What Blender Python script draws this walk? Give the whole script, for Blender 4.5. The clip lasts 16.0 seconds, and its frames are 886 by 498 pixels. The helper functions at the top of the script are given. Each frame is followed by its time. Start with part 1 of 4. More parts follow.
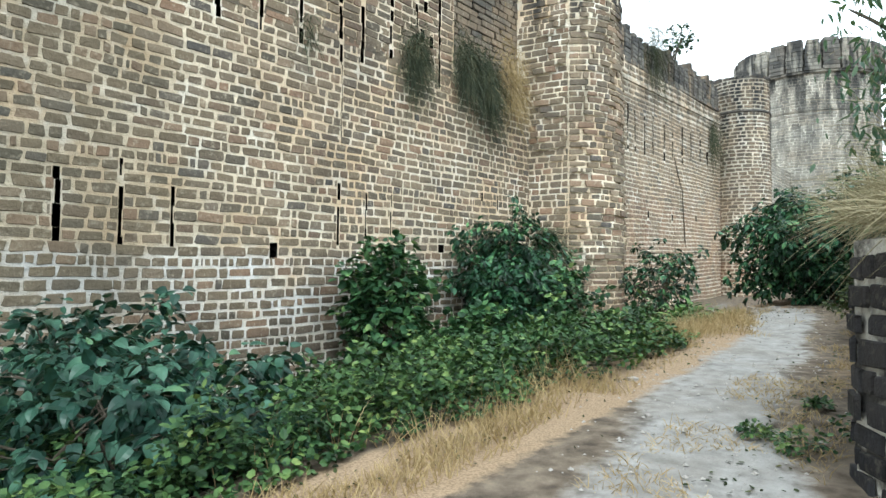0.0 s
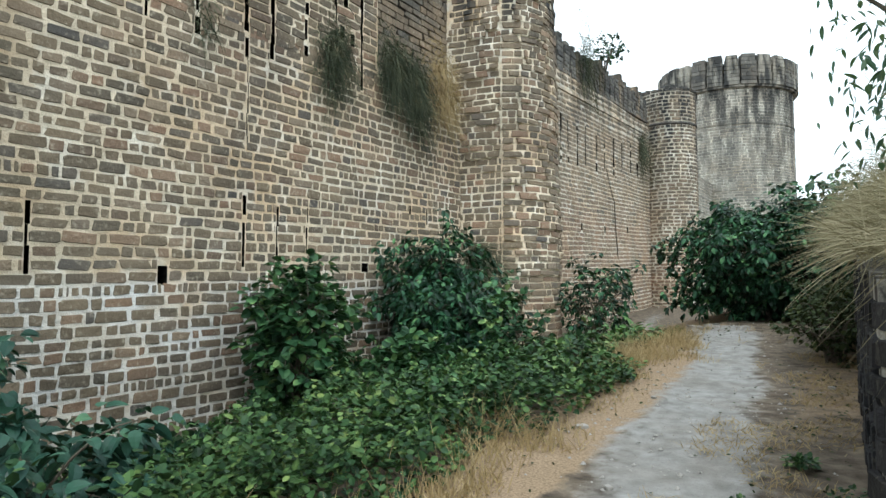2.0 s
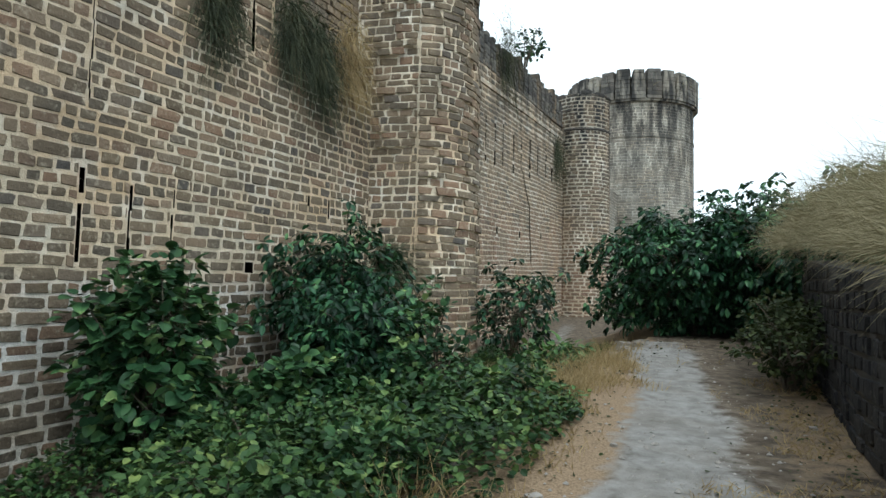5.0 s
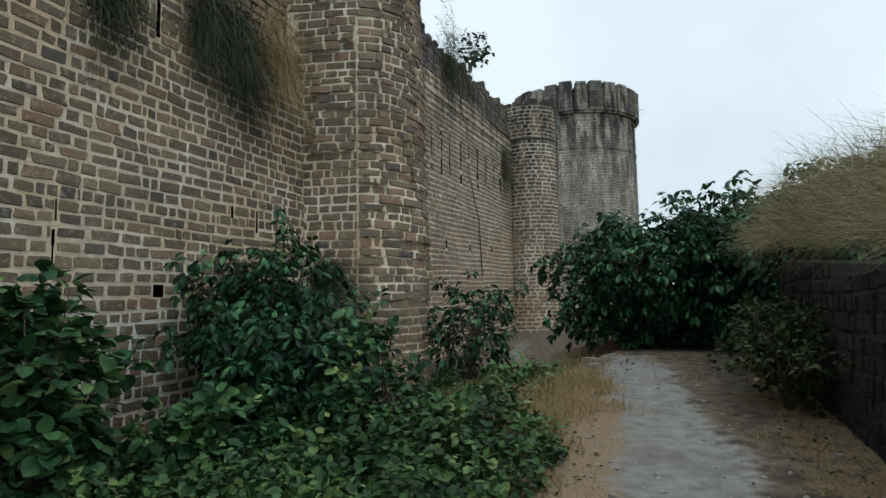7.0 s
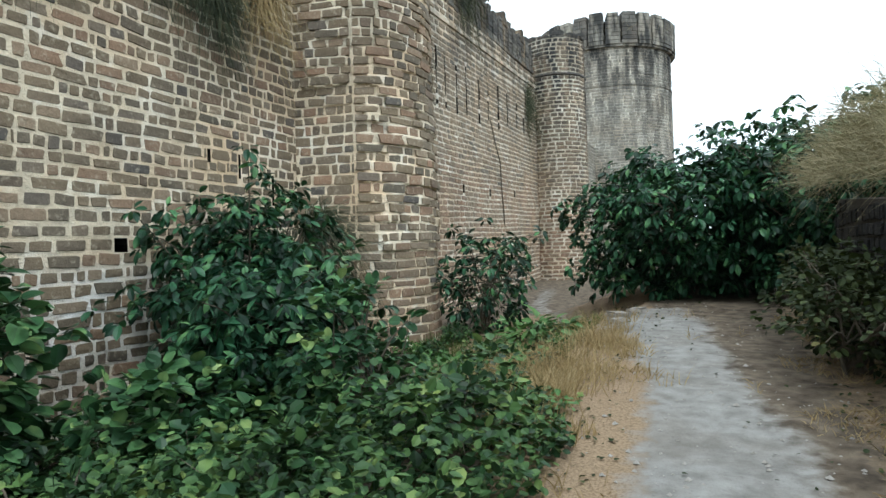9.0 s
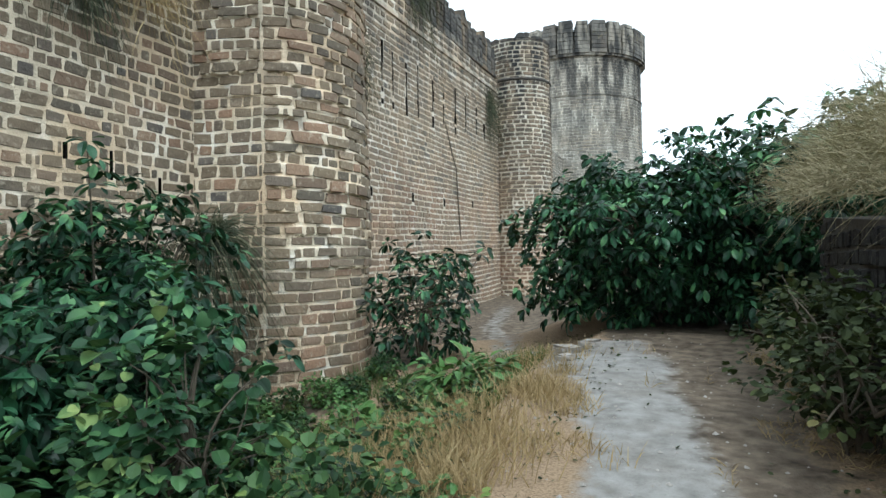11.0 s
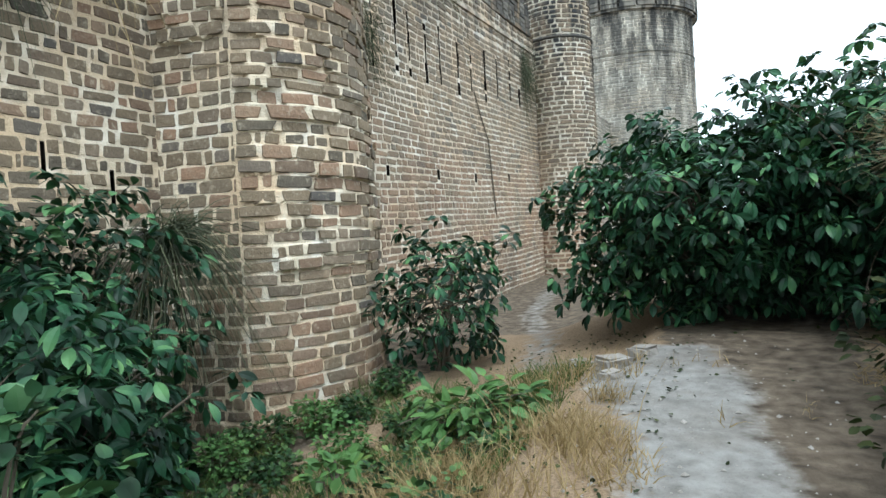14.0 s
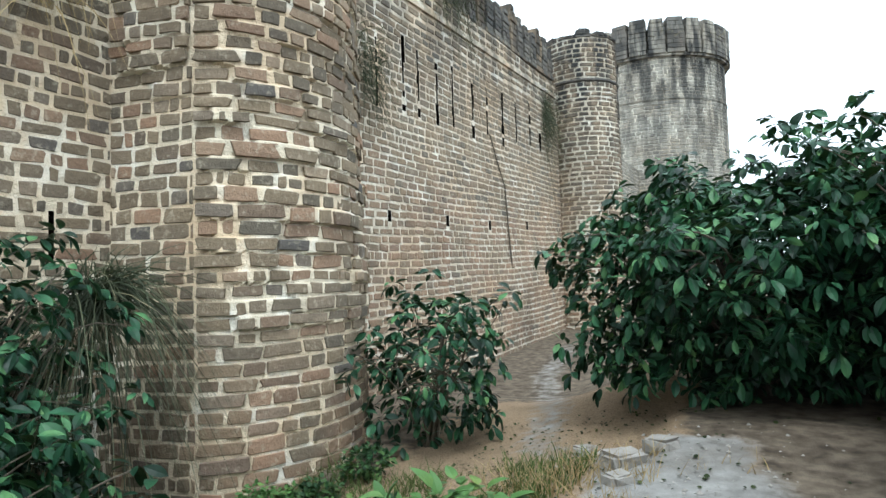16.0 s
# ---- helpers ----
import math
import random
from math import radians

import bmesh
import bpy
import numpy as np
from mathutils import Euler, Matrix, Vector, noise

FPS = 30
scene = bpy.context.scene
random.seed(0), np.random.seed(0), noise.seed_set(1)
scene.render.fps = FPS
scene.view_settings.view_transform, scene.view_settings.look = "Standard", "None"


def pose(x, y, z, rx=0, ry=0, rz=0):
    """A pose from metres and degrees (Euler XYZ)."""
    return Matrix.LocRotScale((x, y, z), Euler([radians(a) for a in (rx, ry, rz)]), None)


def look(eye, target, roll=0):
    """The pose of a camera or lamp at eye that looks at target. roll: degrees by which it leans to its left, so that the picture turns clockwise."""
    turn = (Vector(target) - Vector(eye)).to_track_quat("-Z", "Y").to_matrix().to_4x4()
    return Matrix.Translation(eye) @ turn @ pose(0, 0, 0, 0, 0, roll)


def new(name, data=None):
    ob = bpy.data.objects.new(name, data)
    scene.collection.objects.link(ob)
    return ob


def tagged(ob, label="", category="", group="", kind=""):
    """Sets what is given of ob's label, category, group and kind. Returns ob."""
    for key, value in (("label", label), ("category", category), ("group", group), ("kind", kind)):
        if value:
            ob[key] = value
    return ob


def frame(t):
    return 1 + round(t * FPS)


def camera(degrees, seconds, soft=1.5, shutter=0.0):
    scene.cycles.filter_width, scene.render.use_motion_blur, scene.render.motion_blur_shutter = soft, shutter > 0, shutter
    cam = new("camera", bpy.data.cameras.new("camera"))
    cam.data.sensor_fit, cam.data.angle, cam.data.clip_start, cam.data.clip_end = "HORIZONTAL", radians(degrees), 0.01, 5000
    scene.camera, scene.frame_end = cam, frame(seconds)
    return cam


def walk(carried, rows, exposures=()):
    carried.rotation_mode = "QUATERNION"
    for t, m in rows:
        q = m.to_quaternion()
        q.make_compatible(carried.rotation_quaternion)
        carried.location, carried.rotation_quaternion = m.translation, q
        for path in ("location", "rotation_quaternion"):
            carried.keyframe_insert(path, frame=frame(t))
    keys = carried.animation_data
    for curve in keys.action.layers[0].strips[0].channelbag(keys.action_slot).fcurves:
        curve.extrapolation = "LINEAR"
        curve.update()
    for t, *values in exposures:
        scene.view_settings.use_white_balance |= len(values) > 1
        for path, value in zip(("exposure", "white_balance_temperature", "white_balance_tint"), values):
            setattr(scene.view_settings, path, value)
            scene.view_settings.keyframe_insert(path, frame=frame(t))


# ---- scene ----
cam = camera(70.8, 16.0)
PATH = [
    (0, (-0.431, 0.449, 1.419), (-1.729, 1.968, 1.499), 0.6),
    (0.5, (-0.474, 0.654, 1.54), (-1.704, 2.23, 1.548), 0.1),
    (1, (-0.62, 0.818, 1.533), (-1.826, 2.41, 1.625), 2.5),
    (1.5, (-0.821, 1.039, 1.599), (-1.829, 2.766, 1.602), 1.5),
    (2, (-0.959, 1.278, 1.613), (-2.085, 2.927, 1.723), -0.1),
    (2.5, (-1.047, 1.483, 1.63), (-2.141, 3.154, 1.73), 1.9),
    (3, (-1.231, 1.668, 1.6), (-2.207, 3.409, 1.723), 3.7),
    (3.2, (-1.311, 1.728, 1.654), (-2.239, 3.496, 1.767), 1.8),
    (5.3, (-1.936, 2.692, 1.664), (-2.76, 4.51, 1.786), 1.1),
    (5.5, (-1.998, 2.774, 1.652), (-2.765, 4.619, 1.719), -0.0),
    (6, (-2.067, 3.025, 1.61), (-2.895, 4.842, 1.716), -0.8),
    (6.5, (-2.168, 3.299, 1.66), (-2.91, 5.154, 1.753), -0.0),
    (7, (-2.282, 3.517, 1.643), (-2.983, 5.381, 1.827), -1.0),
    (7.5, (-2.367, 3.746, 1.649), (-3.084, 5.612, 1.722), -3.8),
    (8, (-2.374, 4.078, 1.645), (-3.094, 5.944, 1.657), -4.3),
    (8.2, (-2.349, 4.166, 1.646), (-3.064, 6.034, 1.672), -3.1),
    (10.3, (-2.283, 5.367, 1.76), (-3.155, 7.167, 1.775), -2.4),
    (10.5, (-2.277, 5.537, 1.767), (-3.07, 7.372, 1.827), 0.1),
    (10.7, (-2.299, 5.691, 1.759), (-3.079, 7.532, 1.726), -1.5),
    (11, (-2.268, 5.918, 1.798), (-2.989, 7.783, 1.842), -1.0),
    (11.5, (-2.192, 6.162, 1.822), (-3.184, 7.894, 1.945), -1.6),
    (12, (-2.212, 6.397, 1.872), (-3.242, 8.102, 2.047), 0.4),
    (12.5, (-2.287, 6.558, 1.96), (-3.306, 8.277, 2.033), -2.6),
    (13, (-2.341, 6.805, 1.915), (-3.353, 8.528, 1.981), -4.5),
    (13.5, (-2.396, 7.054, 2.016), (-3.244, 8.865, 2.065), -3.1),
    (14, (-2.418, 7.32, 1.979), (-3.288, 9.12, 1.945), -3.4),
    (14.5, (-2.433, 7.524, 2.048), (-3.286, 9.332, 1.986), -1.9),
    (15, (-2.43, 7.745, 2.066), (-3.43, 9.477, 2.038), -3.9),
    (15.5, (-2.371, 8.004, 2.079), (-3.302, 9.773, 2.028), -1.6),
    (16, (-2.447, 8.271, 2.097), (-3.392, 10.031, 2.207), -1.9),
]
walk(cam, [(t, look(eye, target, roll)) for t, eye, target, roll in PATH],
     [(t, stops, 5850 if t < 9 else 5700, 2.5) for t, stops in ((0, 0.64), (0.5, 0.2), (1.0, 0.2), (1.5, 0.07), (2.0, 0.22), (2.5, 0.1), (3.0, -0.12), (5.5, -0.22), (6.0, -0.22), (6.5, -0.2),
                                            (7.0, -0.9), (7.5, -0.75), (8.0, -0.28), (10.5, 0.25), (12.0, 0.15), (12.5, 0.5), (13.0, 0.48), (14.0, 0.38), (16.0, 0.42))])

# ---------------------------------------------------------------- light
world = bpy.data.worlds.new("overcast_sky")
scene.world = world
world.use_nodes = True
wn, wl = world.node_tree.nodes, world.node_tree.links
wn.clear()
SUN_EL, SUN_AZ = radians(60), radians(140)
sky = wn.new("ShaderNodeTexSky")
sky.sky_type = "NISHITA"
sky.sun_disc = False
sky.sun_elevation, sky.sun_rotation = SUN_EL, SUN_AZ
sky.dust_density = 3.0
wco = wn.new("ShaderNodeTexCoord")
cloud = wn.new("ShaderNodeTexNoise")
cloud.inputs["Scale"].default_value, cloud.inputs["Detail"].default_value = 2.2, 5.0
cramp = wn.new("ShaderNodeMapRange")
cramp.inputs["From Min"].default_value, cramp.inputs["From Max"].default_value = 0.3, 0.62
cramp.inputs["To Min"].default_value, cramp.inputs["To Max"].default_value = 0.80, 1.0
wmix = wn.new("ShaderNodeMix")
wmix.data_type = "RGBA"
wmix.inputs[7].default_value = (14.2, 14.6, 14.9, 1)
bg = wn.new("ShaderNodeBackground")
bg.inputs["Strength"].default_value = 0.12
wout = wn.new("ShaderNodeOutputWorld")
wl.new(wco.outputs["Generated"], cloud.inputs["Vector"])
wl.new(cloud.outputs["Fac"], cramp.inputs["Value"])
wl.new(cramp.outputs["Result"], wmix.inputs[0])
wl.new(sky.outputs["Color"], wmix.inputs[6])
wl.new(wmix.outputs[2], bg.inputs["Color"])
wl.new(bg.outputs["Background"], wout.inputs["Surface"])

sun = new("sun", bpy.data.lights.new("sun", "SUN"))
sun.data.energy, sun.data.angle, sun.data.color = 1.5, radians(12), (1.0, 0.97, 0.92)
sun.matrix_world = look((0, 0, 30), Vector((0, 0, 30)) - Vector((math.sin(SUN_AZ) * math.cos(SUN_EL), math.cos(SUN_AZ) * math.cos(SUN_EL), math.sin(SUN_EL))))
sun.visible_camera = True

# ---------------------------------------------------------------- materials


class Mat:
    """A small node builder round one principled material."""

    def __init__(self, name, rough=0.9, spec=0.3):
        self.m = bpy.data.materials.new(name)
        self.m.use_nodes = True
        self.t = self.m.node_tree
        self.bsdf = self.t.nodes["Principled BSDF"]
        self.out = self.t.nodes["Material Output"]
        self.bsdf.inputs["Roughness"].default_value = rough
        self.bsdf.inputs["Specular IOR Level"].default_value = spec
        self.pos = self.n("ShaderNodeNewGeometry").outputs["Position"]

    def n(self, kind):
        return self.t.nodes.new(kind)

    def put(self, socket, v):
        if hasattr(v, "is_linked"):
            self.t.links.new(v, socket)
        elif isinstance(v, tuple) and len(v) == 3 and socket.type == "RGBA":
            socket.default_value = (*v, 1)
        else:
            socket.default_value = v

    def noise(self, scale, detail=4.0, stretch=(1, 1, 1), rough=0.55):
        mp = self.n("ShaderNodeMapping")
        mp.inputs["Scale"].default_value = stretch
        self.put(mp.inputs["Vector"], self.pos)
        x = self.n("ShaderNodeTexNoise")
        x.inputs["Scale"].default_value, x.inputs["Detail"].default_value, x.inputs["Roughness"].default_value = scale, detail, rough
        self.put(x.inputs["Vector"], mp.outputs["Vector"])
        return x.outputs["Fac"]

    def ramp(self, v, a, b, lo=0.0, hi=1.0):
        x = self.n("ShaderNodeMapRange")
        self.put(x.inputs["Value"], v)
        for k, val in (("From Min", a), ("From Max", b), ("To Min", lo), ("To Max", hi)):
            x.inputs[k].default_value = val
        return x.outputs["Result"]

    def math(self, op, a, b=0.0):
        x = self.n("ShaderNodeMath")
        x.operation = op
        self.put(x.inputs[0], a)
        self.put(x.inputs[1], b)
        return x.outputs[0]

    def mix(self, f, a, b, mode="MIX"):
        x = self.n("ShaderNodeMix")
        x.data_type, x.blend_type = "RGBA", mode
        self.put(x.inputs[0], f)
        self.put(x.inputs[6], a)
        self.put(x.inputs[7], b)
        return x.outputs[2]

    def split(self, axis):
        x = self.n("ShaderNodeSeparateXYZ")
        self.put(x.inputs[0], self.pos)
        return x.outputs[axis]

    def vary(self):
        """A chance number for each piece: by object and by island."""
        o = self.n("ShaderNodeObjectInfo").outputs["Random"]
        g = self.n("ShaderNodeNewGeometry").outputs["Random Per Island"]
        return self.math("FRACT", self.math("ADD", o, g))

    def pick(self, v, stops):
        x = self.n("ShaderNodeValToRGB")
        cr = x.color_ramp
        while len(cr.elements) < len(stops):
            cr.elements.new(0.5)
        for e, (p, c) in zip(cr.elements, stops):
            e.position, e.color = p, (*c, 1)
        self.put(x.inputs[0], v)
        return x.outputs[0]

    def finish(self, colour, height=None, strength=0.4, distance=0.02):
        self.put(self.bsdf.inputs["Base Color"], colour)
        if height is not None:
            b = self.n("ShaderNodeBump")
            b.inputs["Strength"].default_value, b.inputs["Distance"].default_value = strength, distance
            self.put(b.inputs["Height"], height)
            self.put(self.bsdf.inputs["Normal"], b.outputs["Normal"])
        return self.m


def weathered(m, colour, top0, top1, amount):
    """Lichen in black streaks that run down from a parapet."""
    z = m.ramp(m.split(2), top0, top1)
    streak = m.ramp(m.noise(2.6, 6, (1, 1, 0.20)), 0.41, 0.57)
    f = m.math("MULTIPLY", m.math("MULTIPLY", z, streak), amount)
    return m.mix(f, colour, (0.035, 0.036, 0.036))


def near_end_dark(m, colour, amount):
    """Olive-black tone over the near end of the wall, thinning out along it in patches."""
    if not amount:
        return colour
    patch = m.ramp(m.math("ADD", m.ramp(m.split(1), 6.0, 2.5, 0.0, 0.48), m.math("MULTIPLY", m.noise(0.8, 5), 0.8)), 0.48, 0.85, 0.0, amount)
    return m.mix(patch, colour, m.mix(0.72, colour, (0.050, 0.050, 0.030)))


def stone_material(name, stops, top0, top1, amount, pale=0.55, ruddy=-9.0, near_dark=0.0):
    m = Mat(name, 0.93, 0.2)
    c = m.pick(m.vary(), stops)
    c = m.mix(m.ramp(m.noise(45, 5), 0.3, 0.7, 0.0, 0.55), c, m.mix(0.6, c, (0.02, 0.018, 0.016)))
    c = m.mix(m.ramp(m.noise(0.9, 4), 0.45, 0.7, 0.0, pale * 0.7), c, (0.29, 0.225, 0.155))
    newer = m.math("MULTIPLY", m.ramp(m.split(2), ruddy, ruddy - 1.2, 0.0, 0.6), m.ramp(m.noise(1.4, 4), 0.38, 0.62))
    c = m.mix(newer, c, m.mix(0.6, c, (0.42, 0.235, 0.150)))
    c = m.mix(m.ramp(m.noise(18, 5), 0.56, 0.72, 0.0, pale), c, (0.52, 0.455, 0.34))
    c = m.mix(m.ramp(m.noise(0.55, 6), 0.50, 0.68, 0.0, 0.55), c, m.mix(0.7, c, (0.030, 0.027, 0.026)))
    c = near_end_dark(m, c, near_dark)
    c = weathered(m, c, top0, top1, amount)
    h = m.math("ADD", m.noise(70, 5), m.math("MULTIPLY", m.noise(16, 3), 2.0))
    return m.finish(c, h, 0.7, 0.012)


STONES = [(0.0, (0.158, 0.122, 0.082)), (0.22, (0.250, 0.192, 0.126)), (0.42, (0.202, 0.160, 0.112)), (0.60, (0.126, 0.108, 0.082)),
          (0.74, (0.315, 0.200, 0.130)), (0.88, (0.330, 0.252, 0.172)), (1.0, (0.104, 0.096, 0.088))]
stone_mat = stone_material("weathered_brown_stone", [(p, tuple(v * 0.88 for v in c)) for p, c in STONES], 5.4, 7.6, 0.8, 0.5, near_dark=0.5)
bastion_stone_mat = stone_material("eroded_brown_stone", [(p, tuple(v * 1.08 for v in c)) for p, c in STONES], 5.4, 7.2, 0.9, 0.5, 1.7)
far_stone_mat = stone_material("weathered_russet_stone", [(0.0, (0.20, 0.160, 0.115)), (0.4, (0.30, 0.225, 0.150)), (0.7, (0.25, 0.20, 0.145)), (1.0, (0.16, 0.145, 0.12))], 5.0, 8.6, 0.85, 0.55, 4.6)
tower_stone_mat = stone_material("pale_tower_stone", [(0.0, (0.34, 0.32, 0.27)), (0.5, (0.48, 0.45, 0.38)), (1.0, (0.28, 0.265, 0.23))], 4.0, 12.5, 0.95)
turret_stone_mat = stone_material("lichen_black_stone", [(0.0, (0.21, 0.175, 0.125)), (0.5, (0.30, 0.225, 0.155)), (1.0, (0.18, 0.15, 0.115))], 4.6, 7.4, 1.0, 0.5, 4.2)
parapet_mat = stone_material("blackened_parapet_stone", [(0.0, (0.075, 0.075, 0.072)), (0.5, (0.14, 0.135, 0.125)), (1.0, (0.24, 0.225, 0.195))], 6.8, 8.6, 0.5, 0.4)
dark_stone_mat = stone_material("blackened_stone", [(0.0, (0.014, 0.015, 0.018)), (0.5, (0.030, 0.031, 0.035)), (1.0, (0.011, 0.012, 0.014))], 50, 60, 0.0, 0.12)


def mortar_material(name, colour, top0, top1, amount, white, wash=-9.0, limed=False, near_dark=0.0):
    m = Mat(name, 0.95, 0.15)
    c = m.mix(m.ramp(m.noise(6, 5), 0.35, 0.7), colour, tuple(v * 0.72 for v in colour))
    c = m.mix(m.ramp(m.noise(0.8, 4), 0.42, 0.66, 0.0, 0.6), c, (colour[0] * 0.9, colour[1] * 0.72, colour[2] * 0.55))
    lime = m.math("MULTIPLY", m.ramp(m.split(2), wash + 0.12, wash - 0.05), m.ramp(m.noise(1.3, 4), 0.3, 0.6))
    c = m.mix(lime, c, (0.74, 0.72, 0.68))
    lit = m.ramp(m.noise(2.3, 5), 0.52, 0.66)
    if limed:
        lit = m.math("MULTIPLY", m.ramp(m.noise(5.0, 4), 0.42, 0.56), m.ramp(m.split(1), 5.6, 4.7))
    c = m.mix(m.math("MULTIPLY", lit, white), c, (0.82, 0.775, 0.67))
    c = m.mix(m.ramp(m.noise(0.55, 6), 0.50, 0.68, 0.0, 0.45), c, m.mix(0.6, c, (0.06, 0.05, 0.042)))
    c = near_end_dark(m, c, near_dark)
    c = weathered(m, c, top0, top1, amount)
    return m.finish(c, m.math("ADD", m.noise(60, 5), m.math("MULTIPLY", m.noise(9, 4), 2.5)), 0.8, 0.02)


mortar_mat = mortar_material("cream_lime_mortar", (0.70, 0.60, 0.445), 5.2, 8.0, 0.3, 0.55, 1.62, near_dark=0.55)
bastion_mortar_mat = mortar_material("white_lime_mortar", (0.78, 0.69, 0.53), 5.8, 8.2, 0.3, 0.85)
turret_mortar_mat = mortar_material("bright_lime_mortar", (0.74, 0.68, 0.56), 5.6, 9.0, 0.35, 0.9)
far_mortar_mat = mortar_material("grey_lime_mortar", (0.70, 0.62, 0.49), 4.8, 7.6, 0.6, 0.9)
tower_mortar_mat = mortar_material("pale_lime_mortar", (0.70, 0.67, 0.58), 4.0, 12.5, 0.85, 0.6)
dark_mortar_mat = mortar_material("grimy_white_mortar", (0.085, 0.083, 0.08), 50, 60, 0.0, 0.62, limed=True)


# Near-black colour paints in the shade deep inside the wall slits.
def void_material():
    m = Mat("shade_black_recess", 1.0, 0.0)
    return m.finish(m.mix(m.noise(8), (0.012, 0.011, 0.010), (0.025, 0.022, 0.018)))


recess_mat = void_material()


def leaf_material(name, stops, rough=0.42, through_leaf=0.07, spec=0.17):
    m = Mat(name, rough, spec)
    clump = m.ramp(m.noise(3.2, 2), 0.32, 0.68)
    c = m.pick(m.math("ADD", m.math("MULTIPLY", m.vary(), 0.55), m.math("MULTIPLY", clump, 0.45)), stops)
    c = m.mix(m.ramp(m.noise(25, 3), 0.35, 0.7, 0.0, 0.45), c, m.mix(0.5, c, (0.02, 0.03, 0.01)))
    m.finish(c)
    tr = m.n("ShaderNodeBsdfTranslucent")
    m.put(tr.inputs["Color"], m.mix(0.5, c, (0.12, 0.17, 0.02)))
    mx = m.n("ShaderNodeMixShader")
    mx.inputs[0].default_value = through_leaf
    m.t.links.new(m.bsdf.outputs[0], mx.inputs[1])
    m.t.links.new(tr.outputs[0], mx.inputs[2])
    m.t.links.new(mx.outputs[0], m.out.inputs["Surface"])
    return m.m


# Fig, round and creeper ramps hold painted crown shade and highlights besides leaf tone.
fig_leaf_mat = leaf_material("fig_leaf_shade_to_glint", [(0.0, (0.003, 0.010, 0.006)), (0.42, (0.009, 0.034, 0.018)), (0.68, (0.036, 0.112, 0.052)), (0.9, (0.13, 0.27, 0.105)), (1.0, (0.20, 0.35, 0.12))], 0.42, 0.06, 0.2)
round_leaf_mat = leaf_material("mid_green_round_leaf", [(0.0, (0.006, 0.018, 0.009)), (0.42, (0.026, 0.070, 0.030)), (0.72, (0.085, 0.18, 0.066)), (0.92, (0.28, 0.38, 0.13)), (1.0, (0.36, 0.44, 0.16))], 0.40, 0.06)
castor_leaf_mat = leaf_material("blue_green_pointed_leaf", [(0.0, (0.006, 0.019, 0.015)), (0.5, (0.020, 0.056, 0.040)), (0.85, (0.062, 0.140, 0.090)), (1.0, (0.12, 0.22, 0.10))], 0.34)
creeper_leaf_mat = leaf_material("creeper_leaf", [(0.0, (0.005, 0.013, 0.006)), (0.42, (0.024, 0.060, 0.022)), (0.72, (0.085, 0.155, 0.048)), (1.0, (0.22, 0.28, 0.08))], 0.45, 0.06)
sapling_leaf_mat = leaf_material("bright_sapling_leaf", [(0.0, (0.05, 0.12, 0.035)), (0.7, (0.10, 0.20, 0.06)), (1.0, (0.20, 0.26, 0.06))])
withered_leaf_mat = leaf_material("withered_leaf", [(0.0, (0.012, 0.017, 0.008)), (0.5, (0.030, 0.042, 0.016)), (0.8, (0.060, 0.075, 0.025)), (1.0, (0.15, 0.13, 0.05))], 0.7)
straw_mat = leaf_material("dry_straw", [(0.0, (0.26, 0.18, 0.085)), (0.5, (0.40, 0.29, 0.145)), (1.0, (0.52, 0.41, 0.23))], 0.8, 0.15)
pale_straw_mat = leaf_material("bleached_straw", [(0.0, (0.20, 0.165, 0.098)), (0.5, (0.34, 0.29, 0.178)), (1.0, (0.50, 0.44, 0.29))], 0.8, 0.15)
wall_grass_mat = leaf_material("grey_green_wall_grass", [(0.0, (0.020, 0.026, 0.018)), (0.5, (0.060, 0.070, 0.044)), (0.8, (0.115, 0.122, 0.070)), (1.0, (0.25, 0.205, 0.12))], 0.75, 0.1)
green_grass_mat = leaf_material("green_grass", [(0.0, (0.05, 0.09, 0.025)), (0.7, (0.10, 0.14, 0.04)), (1.0, (0.24, 0.22, 0.08))], 0.7, 0.15)


airy_leaf_mat = leaf_material("pale_narrow_leaf", [(0.0, (0.03, 0.07, 0.05)), (0.6, (0.07, 0.13, 0.085)), (1.0, (0.16, 0.21, 0.12))], 0.45, 0.3)


def bark_material():
    m = Mat("grey_brown_bark", 0.9, 0.2)
    return m.finish(m.mix(m.noise(30, 4, (1, 1, 0.2)), (0.06, 0.05, 0.038), (0.16, 0.135, 0.10)), m.noise(60, 4, (1, 1, 0.2)), 0.6)


bark_mat = bark_material()


